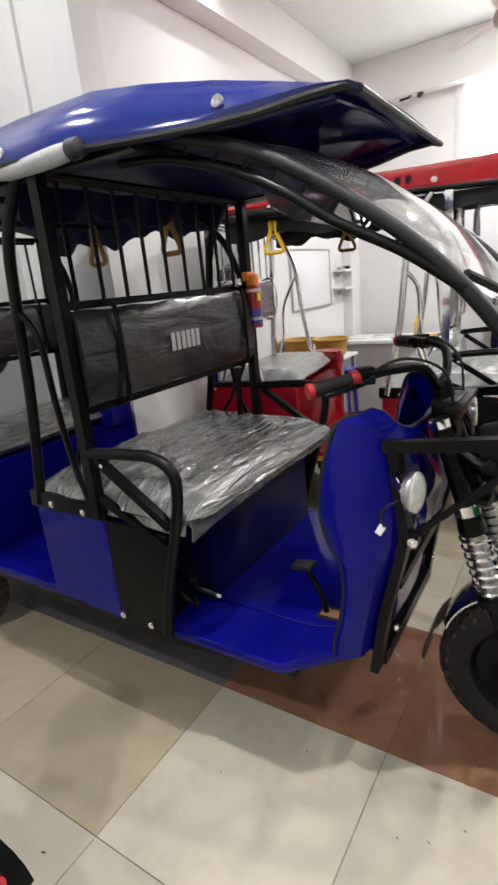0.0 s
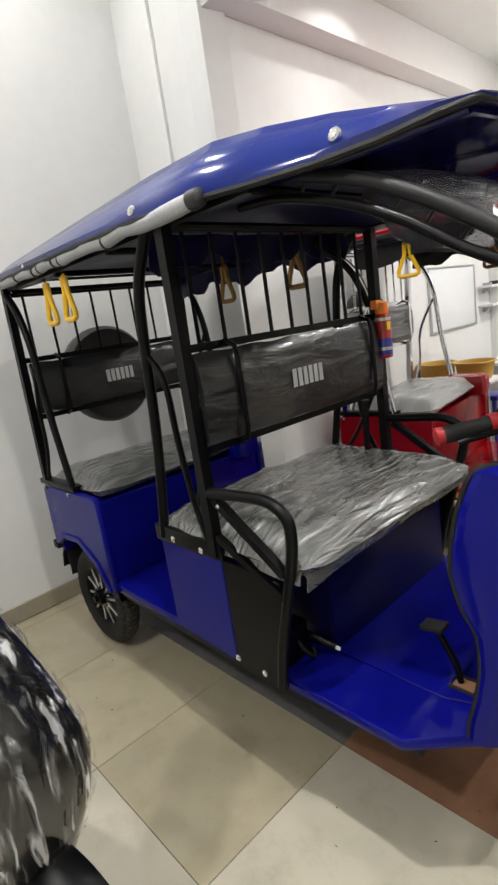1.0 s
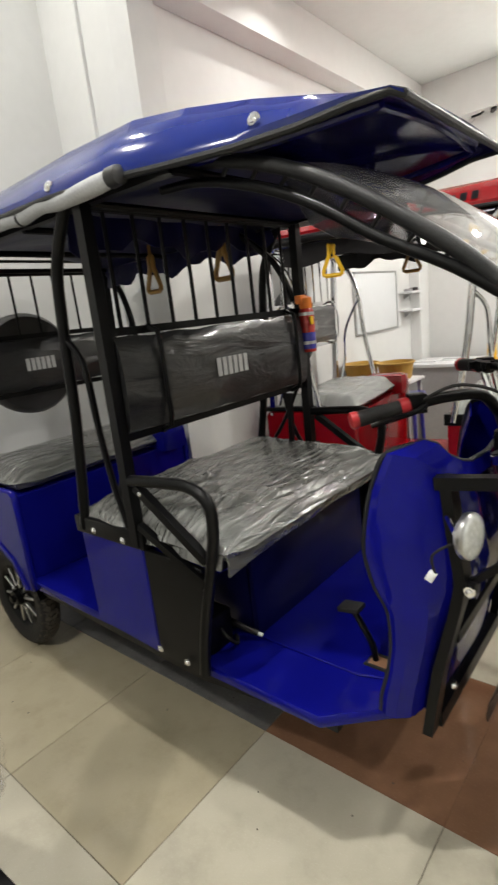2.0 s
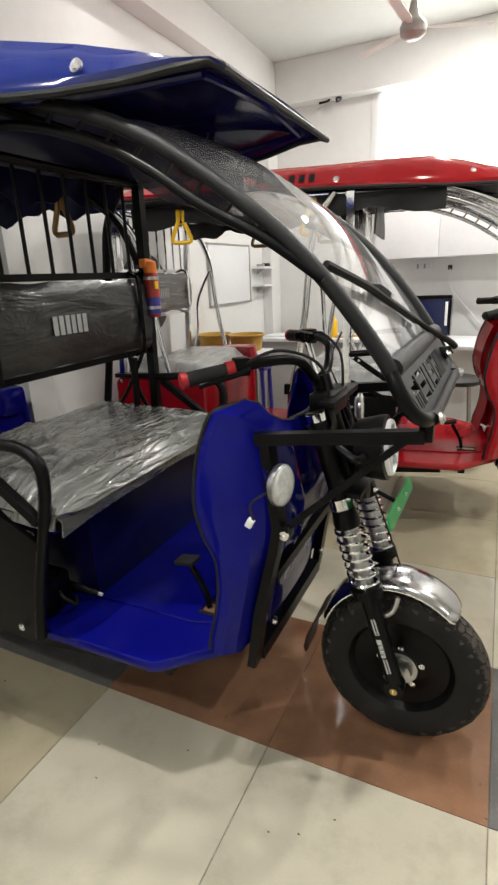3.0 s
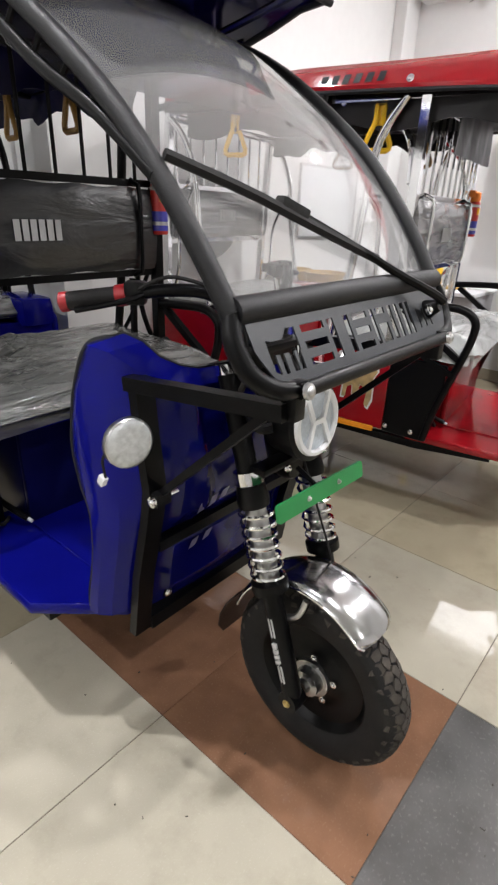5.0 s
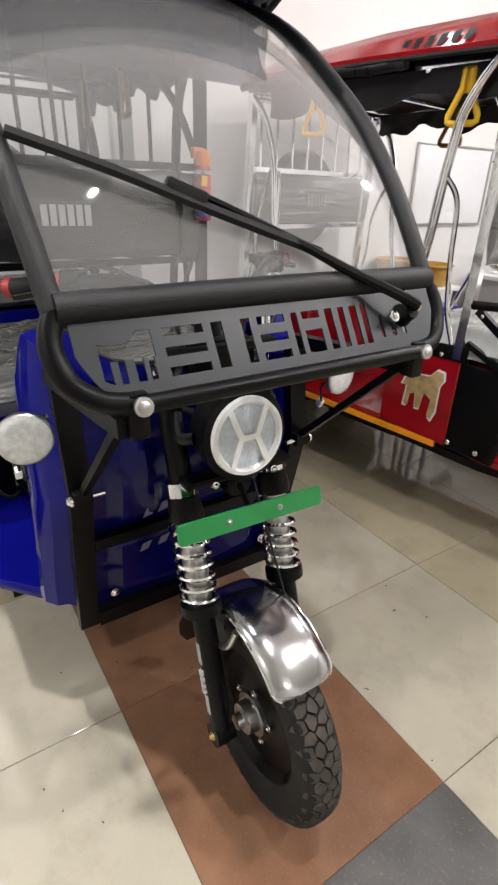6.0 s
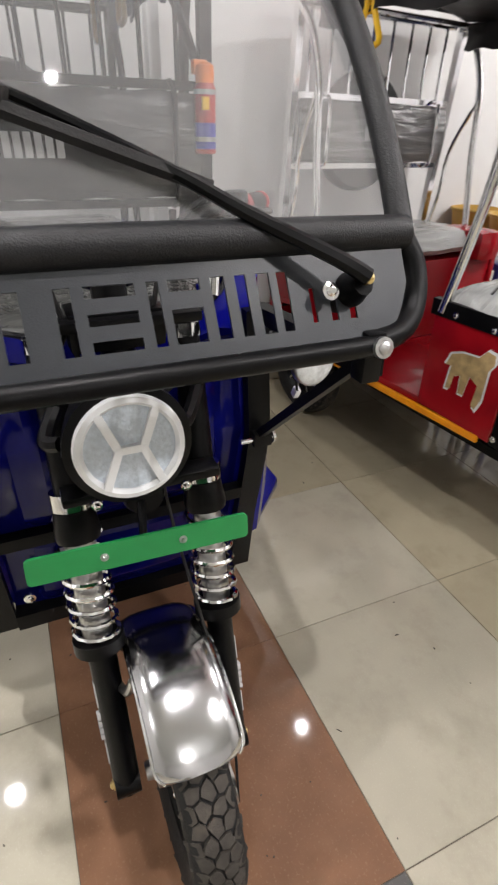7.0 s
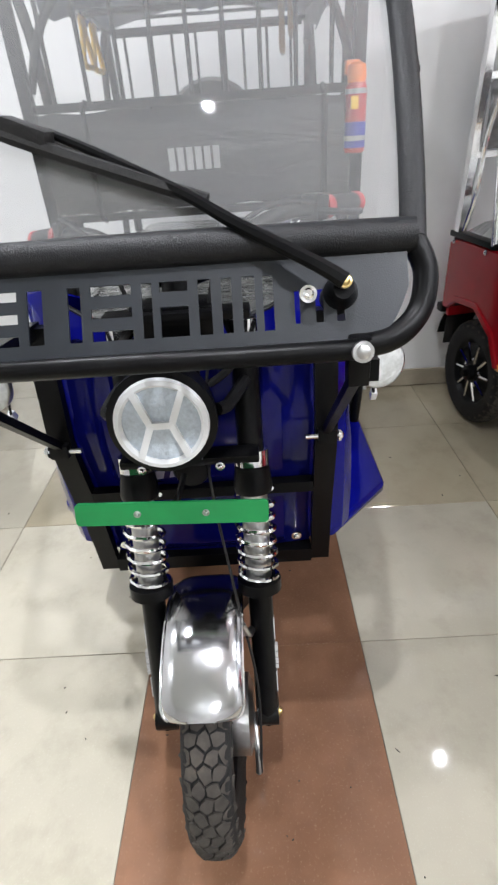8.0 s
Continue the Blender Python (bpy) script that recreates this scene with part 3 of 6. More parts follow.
def build_fan(x, y):
    t = thing("ceiling_fan", "grey ceiling fan with three blades on a short rod", "ceiling fan", x, y, CEIL)
    part("rod", tube([(0, 0, 0), (0, 0, -0.47)], 0.011, 8, smooth=False), "fan", t)
    part("canopy", lathe([(0, 0.055), (-0.03, 0.05), (-0.07, 0.02), (-0.075, 0.0)], (0, 0, 0), (0, 0, 1), 20), "fan", t)
    part("motor", lathe([(-0.35, 0.0), (-0.355, 0.014), (-0.41, 0.026), (-0.46, 0.042), (-0.475, 0.062), (-0.50, 0.074), (-0.535, 0.07), (-0.555, 0.045), (-0.56, 0.0)], (0, 0, 0), (0, 0, 1), 28), "fan", t)
    for k in range(3):
        a = radians(24 + 120 * k)
        c, s = math.cos(a), math.sin(a)
        rows = []
        for r in (0.07, 0.14, 0.22, 0.32, 0.42, 0.44):
            w = 0.012 if r < 0.12 else 0.027 if r < 0.43 else 0.02
            rows.append([(r * c - v * s, r * s + v * c, -0.505 + v * 0.05) for v in (-w, 0, w)])
        part("blade", sheet(rows, 0.003), "ceiling", t)


def build_shelf_corner():
    """Two small shelves with oddments and a whiteboard on the side wall."""
    t = thing("whiteboard", "clean white marker board in an aluminium frame", "whiteboard", BACK_X + 0.001, 3.12, 1.36)
    part("panel", box(0, 0.012, -0.38, 0.38, -0.235, 0.235, 0.002), "board", t)
    for a in (-0.25, 0.235):
        part("frame_rail", box(0, 0.018, -0.395, 0.395, a, a + 0.015, 0.003), "steel", t)
    for a in (-0.395, 0.38):
        part("frame_rail", box(0, 0.018, a, a + 0.015, -0.234, 0.234, 0.003), "steel", t)
    for z, first in ((1.41, True), (1.25, False)):
        t = thing("wall_shelf", "small white wall shelf holding a few oddments" if first else "small empty white wall shelf", "shelf", BACK_X + 0.001, 3.70, z, group="wall shelves")
        part("board", box(0, 0.13, -0.12, 0.12, -0.01, 0.01, 0.003), "laminate", t)
        part("bracket", prism([(0, -0.011), (0.08, -0.011), (0, -0.06)], "y", -0.008, 0.008, 0.002), "steel", t)
        if first:
            tt = thing("small_box", "small dark box on the wall shelf", "box", BACK_X + 0.06, 3.66, z + 0.01, 10)
            part("carton", box(-0.03, 0.03, -0.05, 0.03, 0, 0.022, 0.003), "panel", tt)
            tt = thing("small_box", "little black case on the wall shelf", "box", BACK_X + 0.07, 3.76, z + 0.01, -15)
            part("carton", box(-0.025, 0.025, -0.03, 0.03, 0, 0.03, 0.004), "vinyl", tt)


def build_office():
    """Counter, table, chair, stool, tubs and wall fittings along the far wall."""
    t = thing("counter", "long office counter with white top and grey front", "counter", 0, 0, 0)
    part("worktop", box(-1.54, -0.48, 3.36, 3.86, 0.755, 0.785, 0.006), "laminate", t)
    part("front_panel", box(-1.53, -0.49, 3.40, 3.42, 0.004, 0.755, 0.003), "panel", t)
    for x in (-1.53, -1.0, -0.51):
        part("side_panel", box(x, x + 0.02, 3.422, 3.85, 0.004, 0.754, 0.003), "panel", t)
    t = thing("desk", "white laminate desk with a panel side", "desk", 0, 0, 0)
    part("desktop", box(-0.11, 0.95, 3.03, 3.70, 0.755, 0.785, 0.006), "laminate", t)
    part("side_panel", box(-0.09, -0.065, 3.08, 3.66, 0.004, 0.755, 0.003), "laminate", t)
    part("side_panel", box(0.9, 0.925, 3.08, 3.66, 0.004, 0.755, 0.003), "laminate", t)
    part("modesty_panel", box(-0.064, 0.899, 3.30, 3.32, 0.1, 0.754, 0.003), "laminate", t)
    # upright cooler on a castored stand, behind the desk
    t = thing("air_cooler", "tall navy air cooler with black rim and pale side grips", "air cooler", -0.08, 3.8, 0)
    part("body", box(-0.2, 0.2, 0.0, 0.2, 0.26, 1.10, 0.012), "coolernavy", t)
    for x0, x1, z0, z1 in ((-0.205, 0.205, 1.085, 1.115), (-0.205, -0.185, 0.25, 1.084), (0.185, 0.205, 0.25, 1.084), (-0.205, 0.205, 0.235, 0.249)):
        part("rim", box(x0, x1, -0.012, 0.0, z0, z1, 0.004), "black", t)
    for x in (-0.175, 0.155):
        part("grip", box(x, x + 0.022, -0.024, -0.001, 0.86, 1.06, 0.006), "white", t, "pale side grip")
    for k in range(9):
        part("louvre", box(-0.14, 0.14, -0.008, -0.001, 0.36 + 0.045 * k, 0.372 + 0.045 * k, 0.002), "navy", t)
    for x in (-0.12, 0.0, 0.12):
        part("knob", lathe([(0, 0.0), (0, 0.014), (0.012, 0.012), (0.014, 0)], (x, 0.06, 1.1), (0, 0, 1), 12), "white", t)
    for x in (-0.16, 0.16):
        for y in (0.03, 0.17):
            lg = part("leg", tube([(x, y, 0.26), (x, y, 0.055)], 0.012, 8, smooth=False), "black", t)
            part("caster", lathe([(-0.012, 0.0), (-0.012, 0.028), (0.012, 0.028), (0.012, 0)], (x, y, 0.028), (1, 0, 0), 14), "rubber", lg)
    # bar stool
    t = thing("stool", "stool with round black seat on thin steel legs", "stool", 0.28, 2.72, 0)
    part("seat", lathe([(0.575, 0), (0.575, 0.15), (0.585, 0.165), (0.605, 0.165), (0.618, 0.14), (0.622, 0)], (0, 0, 0), (0, 0, 1), 28), "vinyl", t)
    for k in range(4):
        a = math.pi / 4 + math.pi / 2 * k
        part("leg", tube([(0.11 * math.cos(a), 0.11 * math.sin(a), 0.577), (0.17 * math.cos(a), 0.17 * math.sin(a), 0.0)], 0.009, 8, smooth=False), "steel", t)
    part("foot_ring", tube([(0.155 * math.cos(k * math.pi / 8), 0.155 * math.sin(k * math.pi / 8), 0.2) for k in range(16)], 0.006, 6, smooth=False, closed=True), "steel", t)
    # tubs on a low stand
    st = thing("stand", "low white stand carrying yellow tubs", "stand", -1.37, 2.53, 0, 0)
    part("top", box(-0.30, 0.30, -0.14, 0.14, 0.775, 0.795, 0.004), "laminate", st)
    for x in (-0.28, 0.255):
        for y in (-0.13, 0.105):
            part("leg", box(x, x + 0.025, y, y + 0.025, 0, 0.775, 0.003), "panel", st)
    for i, x in enumerate((-0.14, 0.14)):
        t = thing("tub", "ochre yellow plastic tub on a low stand", "tub", -1.37 + x, 2.53, 0.795, 0, group="tubs")
        part("body", lathe([(0.001, 0.0), (0.001, 0.105), (0.01, 0.112), (0.11, 0.128), (0.115, 0.139), (0.125, 0.139), (0.127, 0.128), (0.11, 0.122), (0.02, 0.105), (0.012, 0)], (0, 0, 0), (0, 0, 1), 28), "tub", t)
    t = thing("stool", "low blue plastic stool tucked under the stand", "stool", -1.2, 2.53, 0, 4)
    part("seat", box(-0.15, 0.15, -0.11, 0.11, 0.655, 0.69, 0.012), "bluecan", t)
    for x in (-0.13, 0.13):
        for y in (-0.09, 0.09):
            part("leg", tube([(x * 0.9, y * 0.9, 0.66), (x * 1.08, y * 1.1, 0.0)], 0.014, 8, smooth=False, taper=lambda f: 1.2 - 0.35 * f), "bluecan", t)
    # papers, bottle and oddments on the counter
    rnd = random.Random(3)
    for i in range(5):
        x, y = -1.4 + i * 0.22, 3.5 + rnd.random() * 0.2
        t = thing("paper_stack", "small stack of papers lying on the counter", "papers", x, y, 0.786, rnd.uniform(-40, 40), group="papers on the counter")
        part("pile", box(-0.1, 0.1, -0.07, 0.07, 0, 0.008 + 0.01 * rnd.random(), 0.001), ("white", "board", "panel", "tub", "white")[i], t)
    t = thing("bottle", "bright yellow plastic bottle on the counter", "bottle", -0.83, 3.5, 0.786)
    part("body", lathe([(0, 0), (0, 0.033), (0.004, 0.036), (0.13, 0.036), (0.15, 0.03), (0.16, 0.018)], (0, 0, 0), (0, 0, 1), 18), "yellow", t)
    part("cap", lathe([(0.158, 0.0), (0.158, 0.02), (0.18, 0.02), (0.182, 0)], (0, 0, 0), (0, 0, 1), 14), "yellow", t)
    # overhead cabinet
    t = thing("wall_cabinet", "white overhead cabinet along the far wall", "cabinet", 0, 0, 0)
    part("body", box(-0.55, 1.6, 3.80, 4.045, 1.425, 2.08, 0.004), "laminate", t)
    for i in range(4):
        d = part("door", box(-0.545 + i * 0.536, -0.0115 + i * 0.536, 3.782, 3.799, 1.43, 2.075, 0.003), "laminate", t)
        part("handle", box(-0.12 + i * 0.536, -0.04 + i * 0.536, 3.777, 3.781, 1.432, 1.44, 0.001), "laminate", d)
    # wall socket board, plug and lead
    t = thing("switchboard", "white electric switch board on the far wall", "switchboard", -0.155, 4.05, 1.36)
    part("plate", box(-0.08, 0.08, -0.014, 0, -0.045, 0.045, 0.004), "white", t)
    for k in range(4):
        part("switch", box(-0.06 + k * 0.03, -0.042 + k * 0.03, -0.019, -0.0142, -0.02, 0.02, 0.002), "board" if k % 2 else "panel", t)
    t = thing("wall_socket", "small dark plug socket with a hanging lead", "socket", 0.07, 4.05, 1.34)
    part("plate", box(-0.018, 0.018, -0.03, 0, -0.02, 0.02, 0.004), "vinyl", t)
    part("lead", tube([(0, -0.03, -0.01), (0.01, -0.05, -0.15), (0.14, -0.04, -0.32), (0.3, -0.04, -0.5)], 0.004, 6), "white", t)
    # pipe stub for an air conditioner
    t = thing("pipe_stub", "cut air-conditioner pipes and wires poking from wall", "pipe", -1.02, 3.975, 2.762)
    part("pipe", tube([(0, 0, 0.025), (-0.01, -0.03, 0.0), (-0.08, -0.05, -0.01)], 0.009, 8), "black", t)
    part("sleeve", tube([(0.09, 0, 0.022), (0.09, -0.03, 0), (0.075, -0.045, -0.008)], 0.02, 10), "vinyl", t)
    part("wire", tube([(-0.08, 0, 0.03), (0.0, -0.03, 0.035), (0.07, -0.02, 0.03)], 0.005, 6), "roll", t)
    part("wire", tube([(-0.1, 0, 0.0), (-0.06, -0.03, -0.03), (-0.1, -0.03, -0.05)], 0.004, 6), "steel", t)


# ---------------------------------------------------------------- rickshaw
def wheel(parent, name, c, side, front=True, r=0.24, w=0.045, paint="black"):
    """A tyre with tread, rim, hub and nuts; c is the centre, the axle runs along y."""
    cx, cy, cz = c
    prof = [(-0.030, 0.150), (-0.036, 0.158), (-w * 0.94, 0.185), (-w, 0.205), (-w * 0.93, 0.220), (-w * 0.72, 0.229), (-w * 0.4, r - 0.0055), (0, r - 0.005),
            (w * 0.4, r - 0.0055), (w * 0.72, 0.229), (w * 0.93, 0.220), (w, 0.205), (w * 0.94, 0.185), (0.036, 0.158), (0.030, 0.150)]
    t = part(name, lathe(prof, c, (0, 1, 0), 56), "rubber", parent, "black rubber tyre")

    def rad(v):
        a = abs(v) / w
        return r - 0.001 * a - 0.052 * max(0, a - 0.35) ** 1.9

    def jog(a, v):
        return 0.0034 * math.sin(a * 61.3 + v * 913), 0.0028 * math.sin(a * 47.7 - v * 1210 + 1)
    own = bmesh.new()
    n = 58
    for k in range(n):
        for vc in ((-0.78, -0.27, 0.27, 0.78) if k % 2 else (-0.53, 0.0, 0.53)):
            a0 = 2 * math.pi * k / n
            lo, hi = [], []
            for pu, pv in ((-1, 0), (-0.5, 0.866), (0.5, 0.866), (1, 0), (0.5, -0.866), (-0.5, -0.866)):
                ca, cv = a0 + pu * 0.0165 / r, vc * w + pv * 0.0143
                ja, jv = jog(ca, cv)
                ca, cv = a0 + (ca + ja / r - a0) * 0.84, vc * w + (cv + jv - vc * w) * 0.84
                for dst, extra in ((lo, -0.007), (hi, 0.0 if abs(vc) < 0.7 else -0.0012)):
                    rr = rad(cv) + extra
                    dst.append(own.verts.new((cx + math.cos(ca) * rr, cy + cv, cz + math.sin(ca) * rr)))
            own.faces.new(hi)
            for i in range(6):
                own.faces.new((lo[i], lo[(i + 1) % 6], hi[(i + 1) % 6], hi[i]))
    tagged(part("tread", own, "tread", t, "dusty uneven tread blocks"), kind="stuff")
    prof = [(-0.032, 0.155), (-0.026, 0.148), (-0.01, 0.135), (-0.006, 0.1), (-0.012, 0.075), (-0.02, 0.06), (-0.02, 0.03), (0.02, 0.03), (0.02, 0.06), (-0.004, 0.08), (-0.002, 0.1), (0.0, 0.135), (0.026, 0.148), (0.032, 0.155)]
    prof = [(h * side * -1, q) for h, q in prof] if side > 0 else prof
    rim = part("rim", lathe(prof, c, (0, 1, 0), 40), "black", t)
    hub = [(-0.07, 0.0), (-0.07, 0.016), (-0.055, 0.018), (-0.053, 0.034), (-0.03, 0.038), (-0.03, 0.05), (0.03, 0.05), (0.03, 0.03), (0.06, 0.028), (0.06, 0)]
    part("hub", lathe([(h * (1 if side <= 0 else -1), q) for h, q in hub], c, (0, 1, 0), 24), "steel" if front else "black", rim)
    for k in range(5):
        a = 2 * math.pi * k / 5 + 0.3
        p = (cx + math.cos(a) * 0.062, cy + (-0.024 if side <= 0 else 0.024), cz + math.sin(a) * 0.062)
        bolt(rim, p, (0, -1 if side <= 0 else 1, 0), 0.009, "chrome", "nut")
    if not front:
        for k in range(10):
            a = 2 * math.pi * k / 10
            q0, q1 = 0.04, 0.137
            y = cy + (-0.022 if side <= 0 else 0.022)
            part("spoke", tube([(cx + math.cos(a) * q0, y, cz + math.sin(a) * q0), (cx + math.cos(a + 0.12) * q1, y, cz + math.sin(a + 0.12) * q1)], 0.006, 6, smooth=False, taper=lambda f: 1.5 - 0.4 * f), "chrome" if paint == "alloy" else "steel", rim)
    return t


def coil(c0, c1, r, wire, turns, bm=None):
    a, b = Vector(c0), Vector(c1)
    d = (b - a)
    ax = d.normalized()
    s = ax.cross(Vector((0, 1, 0))).normalized()
    u = s.cross(ax)
    n = int(turns * 14)
    pts = [a + d * (i / n) + (s * math.cos(2 * math.pi * turns * i / n) + u * math.sin(2 * math.pi * turns * i / n)) * r for i in range(n + 1)]
    return tube(pts, wire, 6, smooth=False, bm=bm)


def handle_strap(parent, x, y, z, mat, turn=0.0):
    """A grab handle: web strap and a triangular plastic loop."""
    c, s = math.cos(turn), math.sin(turn)

    def at(u, v):
        return (x + u * c, y + u * s, z + v)
    h = part("grab_handle", tube([at(-0.013, 0.0), at(-0.014, -0.05), at(-0.048, -0.128), at(-0.047, -0.143), at(-0.036, -0.15), at(0.036, -0.15), at(0.047, -0.143), at(0.048, -0.128), at(0.014, -0.05), at(0.013, 0.0)], 0.0105, 8, smooth=False), mat, parent)
    own = bmesh.new()
    for p in ((-0.02, 0.008), (0.02, 0.008), (0.026, -0.066), (-0.026, -0.066)):
        own.verts.new(at(*p))
    own.faces.new(own.verts[:])
    bmesh.ops.solidify(own, geom=own.faces[:], thickness=0.012)
    part("neck", own, mat, h)
    own = bmesh.new()
    for p in ((-0.012, 0.07), (0.012, 0.07), (0.012, 0.0), (-0.012, 0.0)):
        own.verts.new(at(*p))
    own.faces.new(own.verts[:])
    bmesh.ops.solidify(own, geom=own.faces[:], thickness=0.003)
    part("strap", own, "vinyl" if mat != "brown" else "brown", h)


def bar_print(parent, x, z, w, h, y, mat="mark", n=6, face=1):
    """A row of plain bars where a printed word stands; on a plane of constant x."""
    step = w / n
    for i in range(n):
        y0 = y - w / 2 + i * step
        part("print_bar", box(min(x, x + face * 0.002), max(x, x + face * 0.002), y0, y0 + step * 0.72, z - h / 2, z + h / 2, 0.0), mat, parent)


def backrest(root, x, z0, z1, half, pad, tubes, rods, prints=True, lean=0.0):
    """A padded backrest on two rails, with upright rods above it."""
    for z in (z0 - 0.015, z1 + 0.015):
        part("rail", tube([(x - 0.012, -half - 0.015, z), (x - 0.012, half + 0.015, z)], 0.011, 8, square=True, smooth=False), tubes, root)
    rows = []
    for i in range(15):
        z = z0 + (z1 - z0) * i / 14
        row = []
        for j in range(45):
            y = -half + 2 * half * j / 44
            puff = 0.022 * math.sin(math.pi * i / 14) ** 0.5
            fold = 0.0007 * math.sin(y * 31 + z * 60 + 2 * math.sin(y * 9)) + 0.0006 * math.sin(y * 17 - z * 85)
            row.append((x + 0.012 + puff + fold, y, z + 0.003 * math.sin(j * 0.7) * (1 if i in (0, 14) else 0)))
        rows.append(row)
    p = part("back_pad", sheet(rows, 0.022), pad, root, "padded backrest under film")
    if prints:
        bar_print(p, x + 0.0385, (z0 + z1) / 2, 0.155, 0.058, -0.005 + lean, "mark")
    for yb in (-half + 0.135, half - 0.075):
        part("pad_bar", tube([(x - 0.004, yb, z1 + 0.024), (x + 0.036, yb, z1 + 0.006), (x + 0.043, yb, z1 - 0.03), (x + 0.043, yb, z0 + 0.03), (x + 0.036, yb, z0 - 0.006), (x - 0.004, yb, z0 - 0.024)], 0.008, 8, smooth=False), tubes, root)
    for k in range(rods):
        y = -half + 0.05 + (2 * half - 0.1) * k / (rods - 1)
        part("rod", tube([(x - 0.012, y, z1 + 0.02), (x - 0.012, y, 1.672)], 0.0065, 6, smooth=False), tubes, root)
    part("top_rail", tube([(x - 0.012, -half, 1.675), (x - 0.012, half, 1.675)], 0.01, 8, smooth=False), tubes, root)
    return p


def crumple(x, y):
    """Height of loose plastic lying in long folds across the seat."""
    v, u = x - 0.3 * y, y + 0.3 * x
    a = abs(math.sin(v * 24 + 1.1 * math.sin(u * 5) + 0.7 * math.sin(v * 9 + 1)))
    b = abs(math.sin(v * 47 - 1.3 * math.sin(u * 8 + 2)))
    c = abs(math.sin(u * 19 + 2 * math.sin(v * 13)))
    return 0.0115 * (1 - a) ** 2.5 * (0.6 + 0.4 * math.sin(u * 7 + v * 3)) + 0.0065 * (1 - b) ** 3 * (0.5 + 0.5 * math.sin(u * 11)) + 0.0025 * (1 - c) ** 4 + 0.0012 * math.sin(u * 13 + v * 5)


def smooth_step(f):
    f = max(0.0, min(1.0, f))
    return f * f * (3 - 2 * f)


def roof_top(x, he, ze, ht, zt):
    lip = min(0.018, (zt - ze) * 0.4)
    return [(x, -he, ze), (x, -he - 0.003, ze + lip), (x, -(he + ht) / 2, (ze + zt) / 2 + lip * 0.6), (x, -ht, zt - lip * 0.3), (x, -ht * 0.5, zt + 0.004), (x, 0, zt + 0.007),
            (x, ht * 0.5, zt + 0.004), (x, ht, zt - lip * 0.3), (x, (he + ht) / 2, (ze + zt) / 2 + lip * 0.6), (x, he + 0.003, ze + lip), (x, he, ze)]


def roof_under(x, he, ze, ht, zt):
    g = max(0.004, min(0.03, (zt - ze) * 0.3))
    return [(x, -he + 0.004, ze + 0.002), (x, -he + 0.02, ze + 0.004 + 0.2 * g), (x, -ht * 0.9, zt - g - 0.004), (x, -ht * 0.5, zt - g), (x, 0, zt - g + 0.002), (x, ht * 0.5, zt - g), (x, ht * 0.9, zt - g - 0.004), (x, he - 0.02, ze + 0.004 + 0.2 * g), (x, he - 0.004, ze + 0.002)]


ROOF = [(-2.03, 0.43, 1.735, 0.36, 1.76), (-1.97, 0.485, 1.728, 0.40, 1.79), (-1.85, 0.502, 1.722, 0.415, 1.802), (-1.3, 0.503, 1.712, 0.415, 1.815), (-0.85, 0.503, 1.702, 0.41, 1.826),
        (-0.6, 0.487, 1.692, 0.395, 1.828), (-0.45, 0.455, 1.685, 0.375, 1.81), (-0.3, 0.405, 1.686, 0.335, 1.788), (-0.18, 0.365, 1.694, 0.30, 1.764), (-0.08, 0.335, 1.707, 0.28, 1.738), (-0.01, 0.325, 1.708, 0.285, 1.717), (0.012, 0.318, 1.699, 0.29, 1.703)]
# a second roof whose flat top runs further forward
ROOF_LONG = ROOF[:4] + [(-0.85, 0.503, 1.695, 0.41, 1.806), (-0.6, 0.495, 1.685, 0.405, 1.806), (-0.42, 0.475, 1.675, 0.39, 1.803), (-0.3, 0.435, 1.672, 0.36, 1.78), (-0.16, 0.385, 1.675, 0.32, 1.745), (-0.06, 0.345, 1.682, 0.30, 1.715), (0.012, 0.325, 1.68, 0.30, 1.69)]
# windscreen line: (x, z, half width)
SCREEN = [(0.335, 1.158, 0.325), (0.282, 1.235, 0.33), (0.21, 1.325, 0.335), (0.115, 1.42, 0.34), (0.0, 1.507, 0.345), (-0.125, 1.588, 0.35), (-0.26, 1.652, 0.35), (-0.42, 1.70, 0.345), (-0.56, 1.715, 0.34)]
# rear edge of the cowl: (x, z, half width)
COWL = [(-0.012, 1.06, 0.262), (-0.07, 1.038, 0.29), (-0.10, 0.955, 0.306), (-0.114, 0.875, 0.313), (-0.118, 0.81, 0.316), (-0.098, 0.735, 0.318), (-0.066, 0.68, 0.322), (-0.059, 0.605, 0.326), (-0.068, 0.53, 0.33), (-0.086, 0.46, 0.332), (-0.092, 0.412, 0.332)]
# the front posts lean out to their bolt and back again: (x, z)
POST = [(-0.006, 0.343), (0.022, 0.52), (0.066, 0.70), (0.078, 0.765), (0.062, 0.88), (0.05, 0.995)]


def post_x(z):
    return float(np.interp(z, [q[1] for q in POST], [q[0] for q in POST]))



